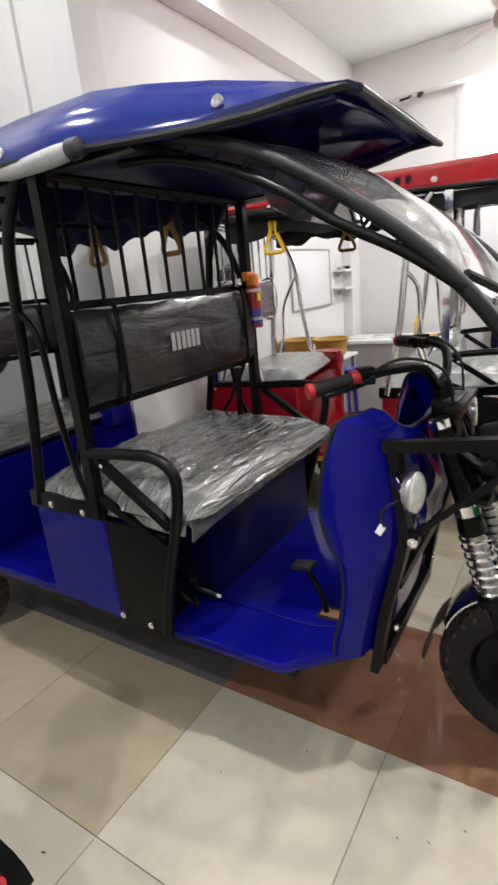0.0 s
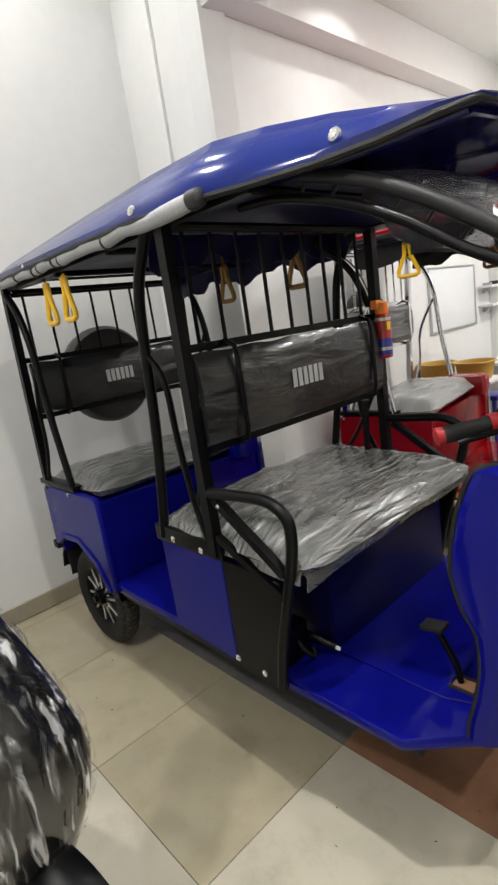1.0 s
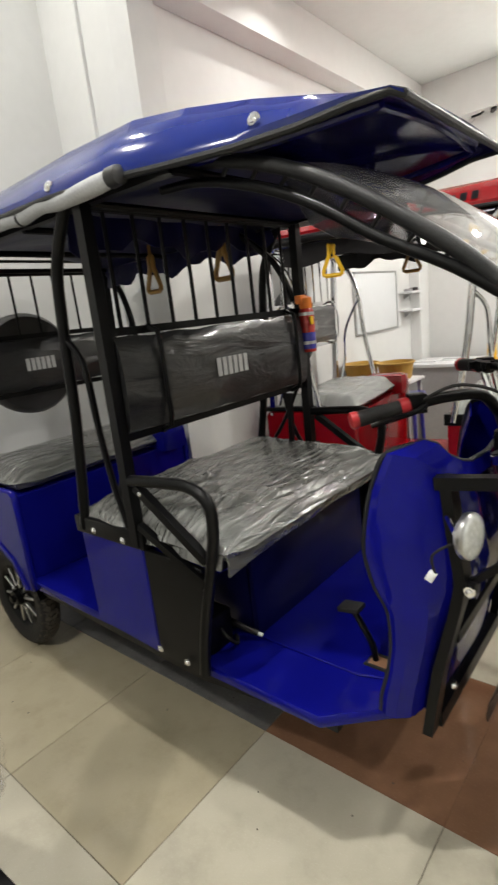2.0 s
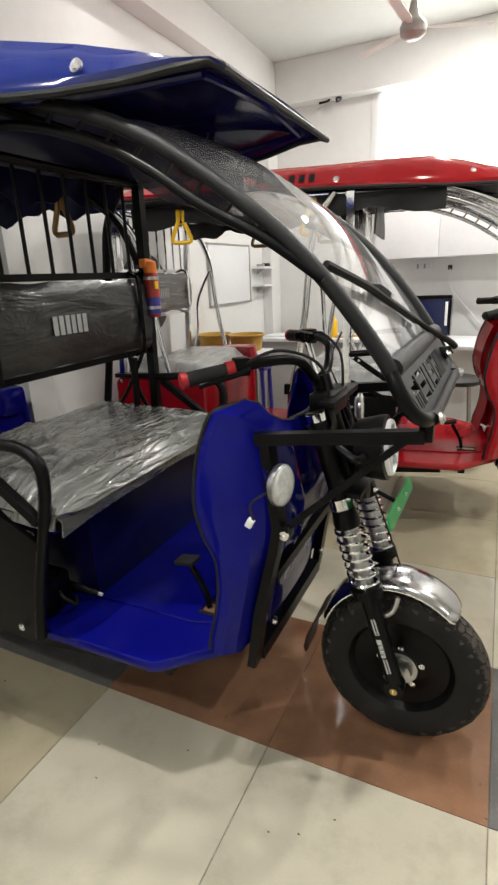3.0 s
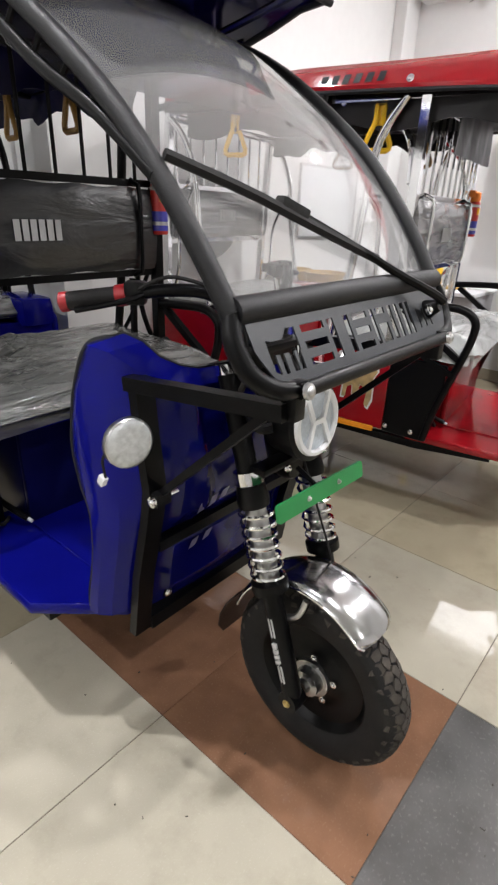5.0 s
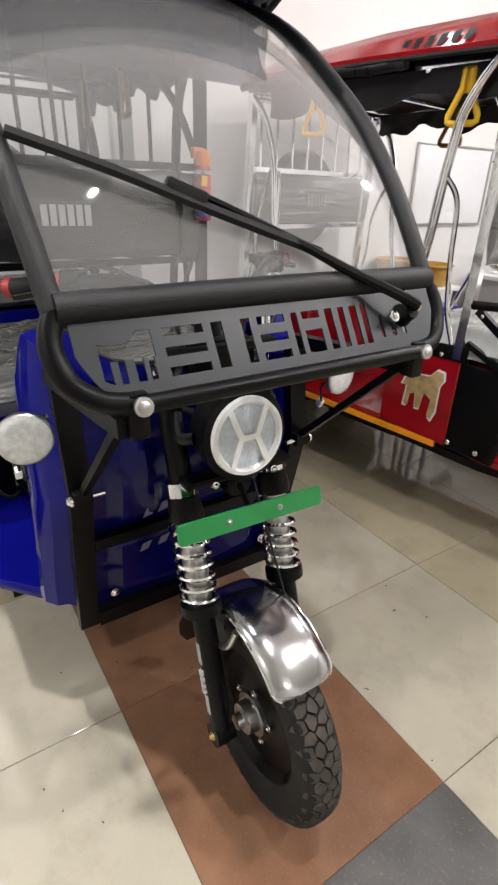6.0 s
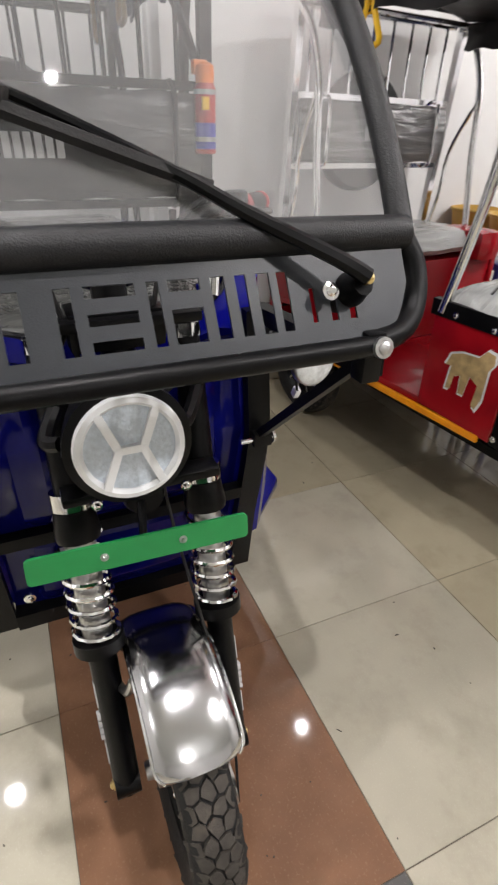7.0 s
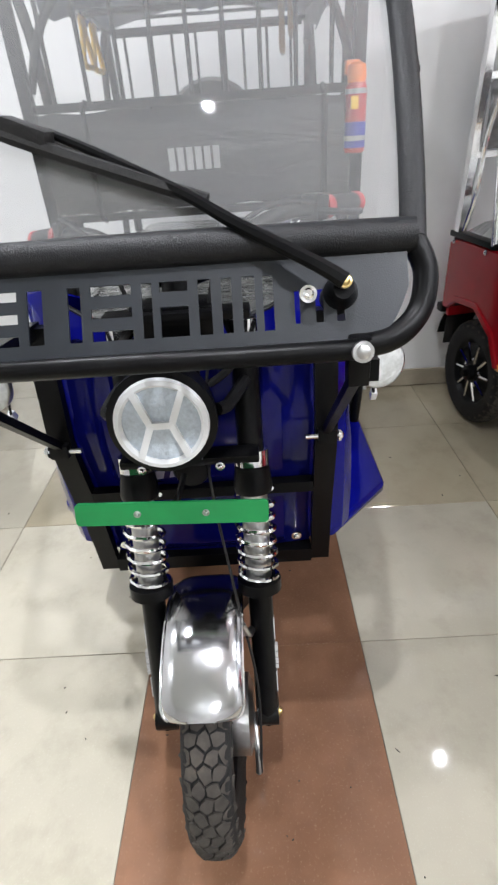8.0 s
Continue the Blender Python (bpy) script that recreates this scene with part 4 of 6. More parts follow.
def rickshaw(name, label, x, y, paint, tubes, seat, rear_pad, front_pad, roll, lining, extras):
    root = thing(name, label, "electric rickshaw", x, y, 0, extras["turn"], group="electric rickshaws")
    S = (-1, 1)
    # --- chassis under the floor
    for s in S:
        part("chassis_rail", tube([(-1.98, s * 0.22, 0.38), (-0.1, s * 0.22, 0.37)], 0.022, square=True, smooth=False), "black", root)
        part("sill", tube([(-1.55, s * 0.41, 0.37), (-0.62, s * 0.41, 0.35), (-0.3, s * 0.38, 0.36)], 0.016, square=True, smooth=False), "black", root)
    for xx in (-1.55, -1.05, -0.6, -0.2):
        part("cross_member", tube([(xx, -0.4, 0.365), (xx, 0.4, 0.365)], 0.016, square=True, smooth=False), "black", root)
    part("rear_axle", tube([(-1.87, -0.36, 0.24), (-1.87, 0.36, 0.24)], 0.028, 12, smooth=False), "black", root)
    part("differential", lathe([(-0.09, 0.0), (-0.09, 0.05), (-0.03, 0.09), (0.03, 0.09), (0.09, 0.05), (0.09, 0)], (-1.87, 0, 0.24), (0, 1, 0), 20), "black", root)
    part("battery_box", box(-1.5, -1.1, -0.3, 0.3, 0.27, 0.36, 0.008), "black", root)
    for s in S:
        wheel(root, "rear_wheel", (-1.87, s * 0.365, 0.24), s, False, paint=extras["rim"])
        part("leaf_spring", tube([(-2.05, s * 0.27, 0.36), (-1.87, s * 0.27, 0.29), (-1.62, s * 0.27, 0.36)], 0.016, square=True), "black", root)
    # --- floor pan with chamfered front corners
    plan = [(-0.035, -0.275), (-0.212, -0.435), (-0.66, -0.44), (-0.66, 0.475), (-0.215, 0.475), (-0.035, 0.305)]
    part("front_floor", prism(plan, "z", 0.372, 0.405, 0.006), paint, root)
    part("floor_ridge", tube([(-0.64, -0.25, 0.408), (-0.2, -0.25, 0.408), (-0.06, -0.2, 0.408)], 0.004, 6, smooth=False), paint, root)
    part("rear_floor", box(-1.56, -1.04, -0.452, 0.452, 0.395, 0.43, 0.005), paint, root)
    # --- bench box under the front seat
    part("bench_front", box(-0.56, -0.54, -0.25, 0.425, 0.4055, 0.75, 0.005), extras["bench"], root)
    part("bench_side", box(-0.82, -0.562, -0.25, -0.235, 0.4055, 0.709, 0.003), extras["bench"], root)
    part("bench_top", box(-1.05, -0.50, -0.42, 0.42, 0.71, 0.735, 0.004), paint, root)
    part("seat_rail", tube([(-0.49, -0.43, 0.742), (-0.49, 0.43, 0.742)], 0.0125, square=True, smooth=False), "black", root)
    part("controller_box", box(-0.78, -0.60, -0.40, -0.30, 0.4055, 0.52, 0.01), "black", root, "black motor controller box")
    part("controller_cable", tube([(-0.6, -0.35, 0.47), (-0.57, -0.36, 0.46), (-0.56, -0.33, 0.425), (-0.60, -0.29, 0.415)], 0.006, 6), "rubber", root)
    part("bench_rear", box(-1.06, -1.04, -0.44, 0.44, 0.431, 0.709, 0.004), paint, root)
    for s in S:
        y0, y1 = sorted((s * 0.445, s * 0.465))
        p = part("side_panel", prism([(-1.075, 0.415), (-0.76, 0.40), (-0.76, 0.745), (-1.075, 0.765)], "y", y0, y1, 0.004), paint, root)
        if extras["strip"]:
            part("amber_strip", box(-1.6, -0.80, *sorted((s * 0.456, s * 0.470)), 0.382, 0.408, 0.003), "amber", root, "amber plastic strip")
            own = bmesh.new()
            pts = [(-0.985, 0.6), (-0.97, 0.64), (-0.93, 0.655), (-0.87, 0.66), (-0.845, 0.69), (-0.815, 0.685), (-0.81, 0.655), (-0.825, 0.63), (-0.825, 0.53), (-0.84, 0.49), (-0.855, 0.5), (-0.85, 0.57), (-0.885, 0.59), (-0.895, 0.52), (-0.915, 0.52), (-0.92, 0.58), (-0.945, 0.57), (-0.95, 0.52), (-0.968, 0.52), (-0.962, 0.6)]
            cx0, cz0 = -0.89, 0.6
            part("decal_edge", prism([(cx0 + (a - cx0) * 1.1, cz0 + (b - cz0) * 1.1) for a, b in pts], "y", *sorted((s * 0.465, s * 0.4662)), 0), "white", p, "pale decal edge")
            part("decal", prism(pts, "y", *sorted((s * 0.4655, s * 0.4675)), 0, own), "decal", p, "tan decal shape with pale edge")
        # black side plate and its guard rail
        y0, y1 = sorted((s * 0.446, s * 0.462))
        part("side_plate", prism([(-0.76, 0.395), (-0.575, 0.388), (-0.53, 0.60), (-0.525, 0.735), (-0.76, 0.745)], "y", y0, y1, 0.003), "black", root)
        part("side_rail", box(-1.09, -0.74, *sorted((s * 0.440, s * 0.472)), 0.745, 0.80, 0.004), "black", root)
        part("armrest", tube([(-0.76, s * 0.465, 0.955), (-0.62, s * 0.465, 0.965), (-0.52, s * 0.465, 0.965), (-0.462, s * 0.465, 0.935), (-0.452, s * 0.465, 0.88), (-0.475, s * 0.462, 0.78), (-0.545, s * 0.458, 0.55), (-0.578, s * 0.455, 0.395)], 0.016, 10), "black", root)
        part("armrest_brace", tube([(-0.735, s * 0.465, 0.94), (-0.49, s * 0.465, 0.77)], 0.012, square=True, smooth=False), "black", root)
        part("armrest_brace", tube([(-0.75, s * 0.465, 0.82), (-0.50, s * 0.465, 0.70)], 0.010, square=True, smooth=False), "black", root)
        for bx, bz in ((-0.742, 0.428), (-0.626, 0.425), (-0.985, 0.765), (-0.838, 0.76), (-0.712, 0.925)):
            bolt(root, (bx, s * 0.474, bz), (0, s, 0), 0.011, "chrome")
    # --- front seat cushion
    rnd = random.Random(11)
    rows = []
    for i in range(41):
        xx = -1.06 + 0.62 * i / 40
        row = []
        for j in range(61):
            yy = -0.44 + 0.88 * j / 60
            e = min(1, min(i, 40 - i) / 5) * min(1, min(j, 60 - j) / 5)
            row.append((xx, yy + 0.010 * math.sin(i * 0.4) * (j in (0, 60)), 0.768 + 0.05 * e ** 0.5 + crumple(xx, yy) * e + 0.012 * (1 - i / 40)))
        rows.append(row)
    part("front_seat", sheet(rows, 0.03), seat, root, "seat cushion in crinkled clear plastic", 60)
    rows = []
    for k, (dx, z) in enumerate(((-0.004, 0.797), (0.008, 0.787), (0.012, 0.772), (0.010, 0.758), (0.006, 0.745))):
        row = []
        for j in range(49):
            yy = -0.445 + 0.89 * j / 48
            wob = (0.004 * math.sin(yy * 9 + 1) + 0.0015 * math.sin(yy * 23)) * k / 4
            corner = 0.018 * max(0, 1 - (yy + 0.445) / 0.10) * k / 4
            row.append((-0.45 + dx + 0.0015 * math.sin(yy * 21 + k * 0.7) * k / 4, yy, z + wob - corner))
        rows.append(row)
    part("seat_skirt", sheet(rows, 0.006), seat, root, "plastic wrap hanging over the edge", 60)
    for s in S:
        rows = []
        for k, z in enumerate((0.79, 0.775, 0.755)):
            rows.append([(-1.06 + 0.61 * j / 14, s * (0.442 + 0.008 * k), z - 0.008 * math.sin(j * 0.6) * k / 2) for j in range(15)])
        part("seat_skirt", sheet(rows, 0.005), seat, root, "", 60)
    # --- rear body
    part("rear_bench_front", box(-1.575, -1.55, -0.44, 0.44, 0.431, 0.785, 0.005), paint, root)
    part("rear_bench_top", box(-2.05, -1.57, -0.44, 0.44, 0.76, 0.785, 0.004), paint, root)
    part("tail_panel", box(-2.075, -2.05, -0.45, 0.45, 0.46, 0.80, 0.006), paint, root)
    for s in S:
        arch = []
        for k in range(11):
            a = radians(12 + 150 * k / 10)
            arch.append((-1.86 + 0.285 * math.cos(a), 0.285 + 0.285 * math.sin(a)))
        pts = [(-1.535, 0.385), (-1.535, 0.79), (-1.56, 0.815), (-2.06, 0.815), (-2.085, 0.79), (-2.09, 0.50)] + [p for p in arch[::-1] if p[1] > 0.39 and p[0] > -2.09] + [(-1.575, 0.385)]
        y0, y1 = sorted((s * 0.44, s * 0.468))
        part("rear_side", prism(pts, "y", y0, y1, 0.008), paint, root)
        lip = [(-1.86 + 0.287 * math.cos(radians(a)), 0.285 + 0.287 * math.sin(radians(a))) for a in (20, 46, 78, 112)]
        lip += [(-1.86 + 0.318 * math.cos(radians(a)), 0.285 + 0.318 * math.sin(radians(a))) for a in (112, 78, 46, 20)]
        part("arch_lip", prism(lip, "y", *sorted((s * 0.462, s * 0.476)), 0.004), paint, root)
        rows = []
        for k in range(13):
            a = radians(8 + 160 * k / 12)
            rows.append([(-1.86 + 0.292 * math.cos(a), s * yy, 0.285 + 0.292 * math.sin(a)) for yy in (0.27, 0.36, 0.44)])
        part("wheel_arch", sheet(rows, 0.006), "black", root)
        part("rear_rail", box(-2.085, -1.72, *sorted((s * 0.425, s * 0.473)), 0.816, 0.84, 0.004), "black", root)
        part("corner_bumper", box(-2.13, -2.076, *sorted((s * 0.36, s * 0.47)), 0.47, 0.51, 0.008), "black", root)
        for bx in (-2.04, -1.78):
            bolt(root, (bx, s * 0.474, 0.80), (0, s, 0), 0.010, "chrome")
        if s > 0:
            part("seat_arm", box(-1.76, -1.50, 0.28, 0.4395, 0.76, 0.895, 0.04), paint, root)
        part("mud_flap", box(-2.118, -2.11, *sorted((s * 0.31, s * 0.42)), 0.3, 0.465, 0.002), "rubber", root)
    rows = []
    for i in range(9):
        xx = -2.03 + 0.46 * i / 8
        rows.append([(xx, -0.42 + 0.84 * j / 16, 0.80 + 0.055 * min(1, min(i, 8 - i) / 1.2) ** 0.5 * min(1, min(j, 16 - j) / 1.2) ** 0.5 + 0.006 * rnd.random()) for j in range(17)])
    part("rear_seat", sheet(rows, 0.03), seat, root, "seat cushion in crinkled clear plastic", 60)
    # --- uprights
    for s in S:
        yy = s * 0.462
        part("post", tube([(-0.775, yy, 0.755), (-0.765, yy, 1.69)], 0.0165, square=True, smooth=False), tubes, root)
        part("bow_post", tube([(-1.05, yy, 0.76), (-0.985, yy, 1.1), (-0.955, yy, 1.38), (-0.925, yy, 1.55), (-0.84, yy, 1.685)], 0.0165, 10), tubes, root)
        part("bow_brace", tube([(-0.955, yy, 1.36), (-0.90, yy * 0.98, 1.28), (-0.885, yy * 0.98, 1.1), (-0.86, yy * 0.98, 0.92), (-0.81, yy, 0.80)], 0.010, 8), tubes, root)
        part("post", tube([(-2.035, yy * 0.985, 0.82), (-1.985, yy * 0.985, 1.70)], 0.016, square=True, smooth=False), tubes, root)
        part("bow_post", tube([(-1.74, yy, 0.83), (-1.80, yy, 1.15), (-1.83, yy, 1.42), (-1.89, yy, 1.58), (-1.97, yy, 1.67)], 0.0155, 10), tubes, root)
        part("bow_brace", tube([(-1.83, yy, 1.40), (-1.93, yy * 0.98, 1.2), (-1.95, yy * 0.98, 1.0), (-1.99, yy, 0.85)], 0.009, 8), tubes, root)
        part("roof_rail", tube([(-2.0, s * 0.44, 1.70), (-0.45, s * 0.44, 1.685)], 0.013, square=True, smooth=False), tubes, root)
        if s > 0:
            part("seat_back_post", tube([(-0.80, 0.36, 0.76), (-0.785, 0.36, 1.05)], 0.009, square=True, smooth=False), tubes, root)
        part("seat_back_brace", tube([(-0.80, s * 0.44, 1.06), (-0.87, s * 0.42, 0.92), (-0.95, s * 0.40, 0.80)], 0.008, 8), tubes, root)
        part("roof_brace", tube([(-0.79, s * 0.452, 1.40), (-0.83, s * 0.40, 1.55), (-0.95, s * 0.33, 1.68)], 0.013, 8), tubes, root)
    backrest(root, -0.772, 1.085, 1.345, 0.44, front_pad, tubes, 9)
    backrest(root, -2.0, 1.145, 1.375, 0.43, rear_pad, tubes, 8)
    # spare tyre behind the rear backrest
    t = part("spare_wheel", lathe([(-0.045, 0.10), (-0.05, 0.18), (-0.046, 0.225), (-0.02, 0.243), (0.02, 0.243), (0.046, 0.225), (0.05, 0.18), (0.045, 0.10)], (-2.085, -0.01, 1.26), (1, 0, 0), 40), "vinyl", root, "spare wheel in a black cover")
    part("cover", lathe([(0.046, 0.0), (0.05, 0.1), (0.05, 0.18)], (-2.085, -0.01, 1.26), (1, 0, 0), 40), "vinyl", t)
    # --- roof
    part("canopy", sheet([roof_top(*r) for r in extras["rows"]], 0.004), extras["roof"], root, "moulded roof canopy", 50)
    part("canopy_inside", sheet([roof_under(*r) for r in extras["rows"]], 0.003), extras["inside"], root, "glossy canopy underside, its shade put into the dark colour", 50)
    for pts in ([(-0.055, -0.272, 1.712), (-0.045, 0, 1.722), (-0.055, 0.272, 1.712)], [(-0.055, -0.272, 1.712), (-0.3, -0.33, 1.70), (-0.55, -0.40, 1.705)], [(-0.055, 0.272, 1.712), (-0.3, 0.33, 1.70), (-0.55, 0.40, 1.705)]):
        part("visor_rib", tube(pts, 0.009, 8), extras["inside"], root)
    if extras["strip"]:
        for k in range(6):
            x0 = -1.18 + 0.046 * k
            own = bmesh.new()
            vs = [own.verts.new((xx, -0.512 + 0.047 * f, 1.722 + 0.056 * f)) for xx, f in ((x0, 0.12), (x0 + 0.027, 0.12), (x0 + 0.027, 0.75), (x0, 0.75))]
            own.faces.new(vs)
            bmesh.ops.solidify(own, geom=own.faces[:], thickness=0.004)
            part("print_bar", own, "plate", root, "dark printed bar")
    edge = [(r[0], -r[1] - 0.002, r[2]) for r in extras["rows"]] + [(r[0], r[1] + 0.002, r[2]) for r in extras["rows"][::-1]]
    part("edge_beading", tube(edge, 0.0085, 8, smooth=False, closed=True), "foam", root, "black rubber beading")
    rows = []
    for i in range(16):
        xx = -1.96 + 1.5 * i / 15
        rows.append([(xx, yy, 1.69 + 0.055 * (1 - (yy / 0.43) ** 2) - 0.012 * abs(math.sin(i * 1.1)) + 0.004 * rnd.random()) for yy in (-0.43, -0.3, -0.15, 0, 0.15, 0.3, 0.43)])
    part("roof_lining", sheet(rows, 0.006), lining, root, "sagging cloth roof lining", 70)
    for xx in (-1.95, -1.5, -1.1, -0.77, -0.45):
        part("roof_bow", tube([(xx, -0.44, 1.68), (xx, 0.44, 1.68)], 0.011, 8, smooth=False), tubes, root)
    rows = []
    for i in range(31):
        f = i / 30
        xx = -1.95 + 1.1 * f
        drop = 0.085 + 0.02 * math.sin(f * 17) + 0.012 * math.sin(f * 41 + 1)
        rows.append([(xx, 0.435 + 0.012 * math.sin(f * 30 + k), 1.688 - drop * k / 3) for k in range(4)])
    part("side_valance", sheet(rows, 0.004), lining, root, "hanging cloth valance", 70)
    rows = []
    for i in range(25):
        f = i / 24
        yy = -0.42 + 0.84 * f
        drop = 0.085 + 0.022 * math.sin(f * 13 + 0.5) + 0.012 * math.sin(f * 37)
        rows.append([(-0.92 + 0.01 * math.sin(f * 25 + k), yy, 1.69 - drop * k / 3) for k in range(4)])
    part("cross_valance", sheet(rows, 0.004), lining, root, "hanging cloth valance", 70)
    if extras["strip"]:
        rows = [[(-0.66 + 0.006 * math.sin(f * 2 + k), -0.40 + 0.60 * f / 12, 1.70 - 0.066 * k) for k in range(4)] for f in range(13)]
        part("front_valance", sheet(rows, 0.004), lining, root, "straight black front flap", 70)
        rows = [[(-1.9 + 1.54 * f / 24, -0.43 + 0.008 * math.sin(f * 1.7 + k), 1.70 - 0.035 * k - 0.006 * math.sin(f * 0.9) * k) for k in range(4)] for f in range(25)]
        part("side_valance", sheet(rows, 0.004), lining, root, "hanging cloth valance", 70)
    for s in S:
        pts = [(-2.02 + 1.43 * k / 24, s * (0.492 + 0.004 * math.sin(k * 2.1)), 1.688 + 0.004 * math.sin(k * 1.4) + 0.022 * (1 - k / 24)) for k in range(25)]
        cut = 15 if extras["strip"] and s < 0 else 25
        pts = pts[:cut]
        rl = part("curtain_roll", tube(pts, 0.0225, 14, smooth=False, taper=lambda f: 0.66 + 0.16 * math.sin(f * 47) ** 2 + 0.18 * f), roll, root, "rolled-up side curtain")
        for k in [q for q in (1, 5, 8, 9, 11, 12, 17) if q < cut]:
            c = Vector(pts[k])
            part("tie", lathe([(-0.006, 0.0), (-0.006, 0.0185 + 0.004 * k / 24), (0.006, 0.0185 + 0.004 * k / 24), (0.006, 0)], c, (1, 0, 0), 14), "black", rl)
        part("roll_end", lathe([(-0.002, 0.0), (-0.002, 0.023), (0.03, 0.021), (0.034, 0.012), (0.035, 0)], Vector(pts[-1]), (1, 0, 0), 14), "vinyl", rl)
        for bx in (-0.825, -0.26, -1.6):
            r = min(extras["rows"], key=lambda q: abs(q[0] - bx))
            bolt(root, (bx, s * ((r[1] + 0.004) if bx < -0.3 else 0.392), 1.728), (0, s, 0.35), 0.014, "chrome")
        bolt(root, (-0.02 - 0.3, s * 0.40, 1.69), (0, s, 0), 0.010, "chrome")
    # --- grab handles
    for hx, hy, mat in extras["straps"]:
        handle_strap(root, hx, hy, 1.665, mat, extras["twist"])
    # --- front frame
    for s in S:
        part("front_post", loft([[(xx - 0.012, s * 0.243, z), (xx + 0.012, s * 0.243, z), (xx + 0.012, s * 0.287, z), (xx - 0.012, s * 0.287, z)] for xx, z in POST]), "black", root)
        part("front_arm", tube([(0.03, s * 0.278, 0.985), (0.395, s * 0.268, 1.022)], 0.0135, square=True, smooth=False), "black", root)
        part("arm_strut", tube([(0.085, s * 0.262, 0.755), (0.36, s * 0.266, 1.01)], 0.0075, square=True, smooth=False), "black", root)
        part("bracket", box(0.382, 0.41, *sorted((s * 0.242, s * 0.268)), 1.008, 1.07, 0.004), "black", root)
        bolt(root, (0.4235, s * 0.255, 1.058), (1, 0, 0.25), 0.0125, "steel")
        bolt(root, (0.034, s * 0.205, 0.445), (1, 0, -0.1), 0.012, "chrome")
        part("stay_bolt", tube([(0.098, s * 0.222, 0.756), (0.098, s * 0.294, 0.756)], 0.005, 8, smooth=False), "chrome", root)
        bolt(root, (0.098, s * 0.29, 0.756), (0, s, 0), 0.012, "chrome", "nut")
        part("stay_lug", box(0.07, 0.108, *sorted((s * 0.246, s * 0.284)), 0.742, 0.772, 0.004), "black", root)
    part("front_crossbar", tube([(-0.004, -0.2425, 0.362), (-0.004, 0.2425, 0.362)], 0.019, square=True, smooth=False), "black", root)
    part("front_crossbar", tube([(0.045, -0.242, 0.605), (0.045, 0.242, 0.605)], 0.013, square=True, smooth=False), "black", root)
    # --- moulded cowl: faceted ears, dipped in the middle
    rows = []
    for k, (cx, cz, ch) in enumerate(COWL):
        fx = post_x(cz) - 0.016
        if k == 0:
            half = [(cx, ch, 1.06), (cx + 0.012, ch - 0.006, 1.064), (cx + 0.03, ch - 0.03, 1.052), (cx + 0.045, 0.205, 1.02), (0.045, 0.165, 0.998), (0.05, 0.12, 0.985), (0.055, 0.0, 0.978)]
        elif k == 1:
            half = [(cx, ch, 1.038), (cx + 0.02, ch + 0.008, 1.04), (cx + 0.06, ch - 0.002, 1.036), (cx + 0.10, 0.25, 1.0), (0.05, 0.19, 0.972), (0.056, 0.13, 0.955), (0.06, 0.0, 0.95)]
        else:
            inset = 0.008 if k == 2 else -0.003 if k in (3, 4) else 0.0
            low = min(cz, 0.93)
            w = fx - cx
            half = [(cx, ch, cz), (cx + 0.16 * w, ch + 0.010, cz), (cx + 0.42 * w, ch + 0.007 - inset, cz), (cx + 0.72 * w, ch - 0.012 - inset, cz), (fx - 0.006, 0.268, cz), (fx - 0.03, 0.14, low), (fx - 0.03, 0.0, low)]
        rows.append([(px, -py, pz) for px, py, pz in half] + [(px, py, pz) for px, py, pz in half[-2::-1]])
    part("cowl_beading", tube([(px - 0.002, py, pz + 0.002) for px, py, pz in rows[0]], 0.006, 8, smooth=False), "foam", root, "black rubber edging")
    part("cowl", sheet(rows, 0.006), paint, root, "moulded front cowl", 27)
    for s in S:
        pts = [(cx - 0.004, s * (ch + 0.002), cz) for cx, cz, ch in COWL]
        part("cowl_beading", tube(pts, 0.0068, 8), "foam", root, "black rubber edging")
        part("knee_panel", sheet([[(cx - 0.002 - d * 0.02 + 0.05 * d, s * (ch - d * 0.10), cz - d * 0.02) for d in (0, 0.5, 1)] for cx, cz, ch in COWL[1:]], 0.005), paint, root)
    rows = []
    for k in range(29):
        z = 0.375 + 0.585 * k / 28
        row = []
        for j in range(31):
            u = -1 + j / 15
            field = 0.014 * smooth_step((0.82 - abs(u)) / 0.10) * smooth_step(min(abs(z - 0.605) - 0.02, z - 0.39, 0.95 - z) / 0.025)
            fold = 0.014 * math.exp(-((abs(u) - 0.5 - 0.6 * (z - 0.72)) / 0.06) ** 2) * smooth_step((z - 0.63) / 0.04)
            row.append((post_x(z) - 0.022 + 0.014 * (1 - u * u) + field + fold, u * 0.2415, z))
        rows.append(row)
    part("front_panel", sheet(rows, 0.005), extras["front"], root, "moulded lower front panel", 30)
    # pale printed bars on the lower front panel
    for y0, z0 in ((-0.135, 0.645), (-0.10, 0.65), (-0.065, 0.655), (-0.14, 0.535), (-0.095, 0.54)):
        own = bmesh.new()
        for dy, dz in ((0.0, 0.0), (0.022, 0.004), (0.03, 0.03), (0.008, 0.026)):
            own.verts.new((post_x(z0 + dz) + 0.010, y0 + dy, z0 + dz))
        own.faces.new(own.verts[:])
        bmesh.ops.solidify(own, geom=own.faces[:], thickness=0.002)
        part("print_bar", own, "palebar", root, "pale printed bar")
    # --- windscreen
    glass_rows = []
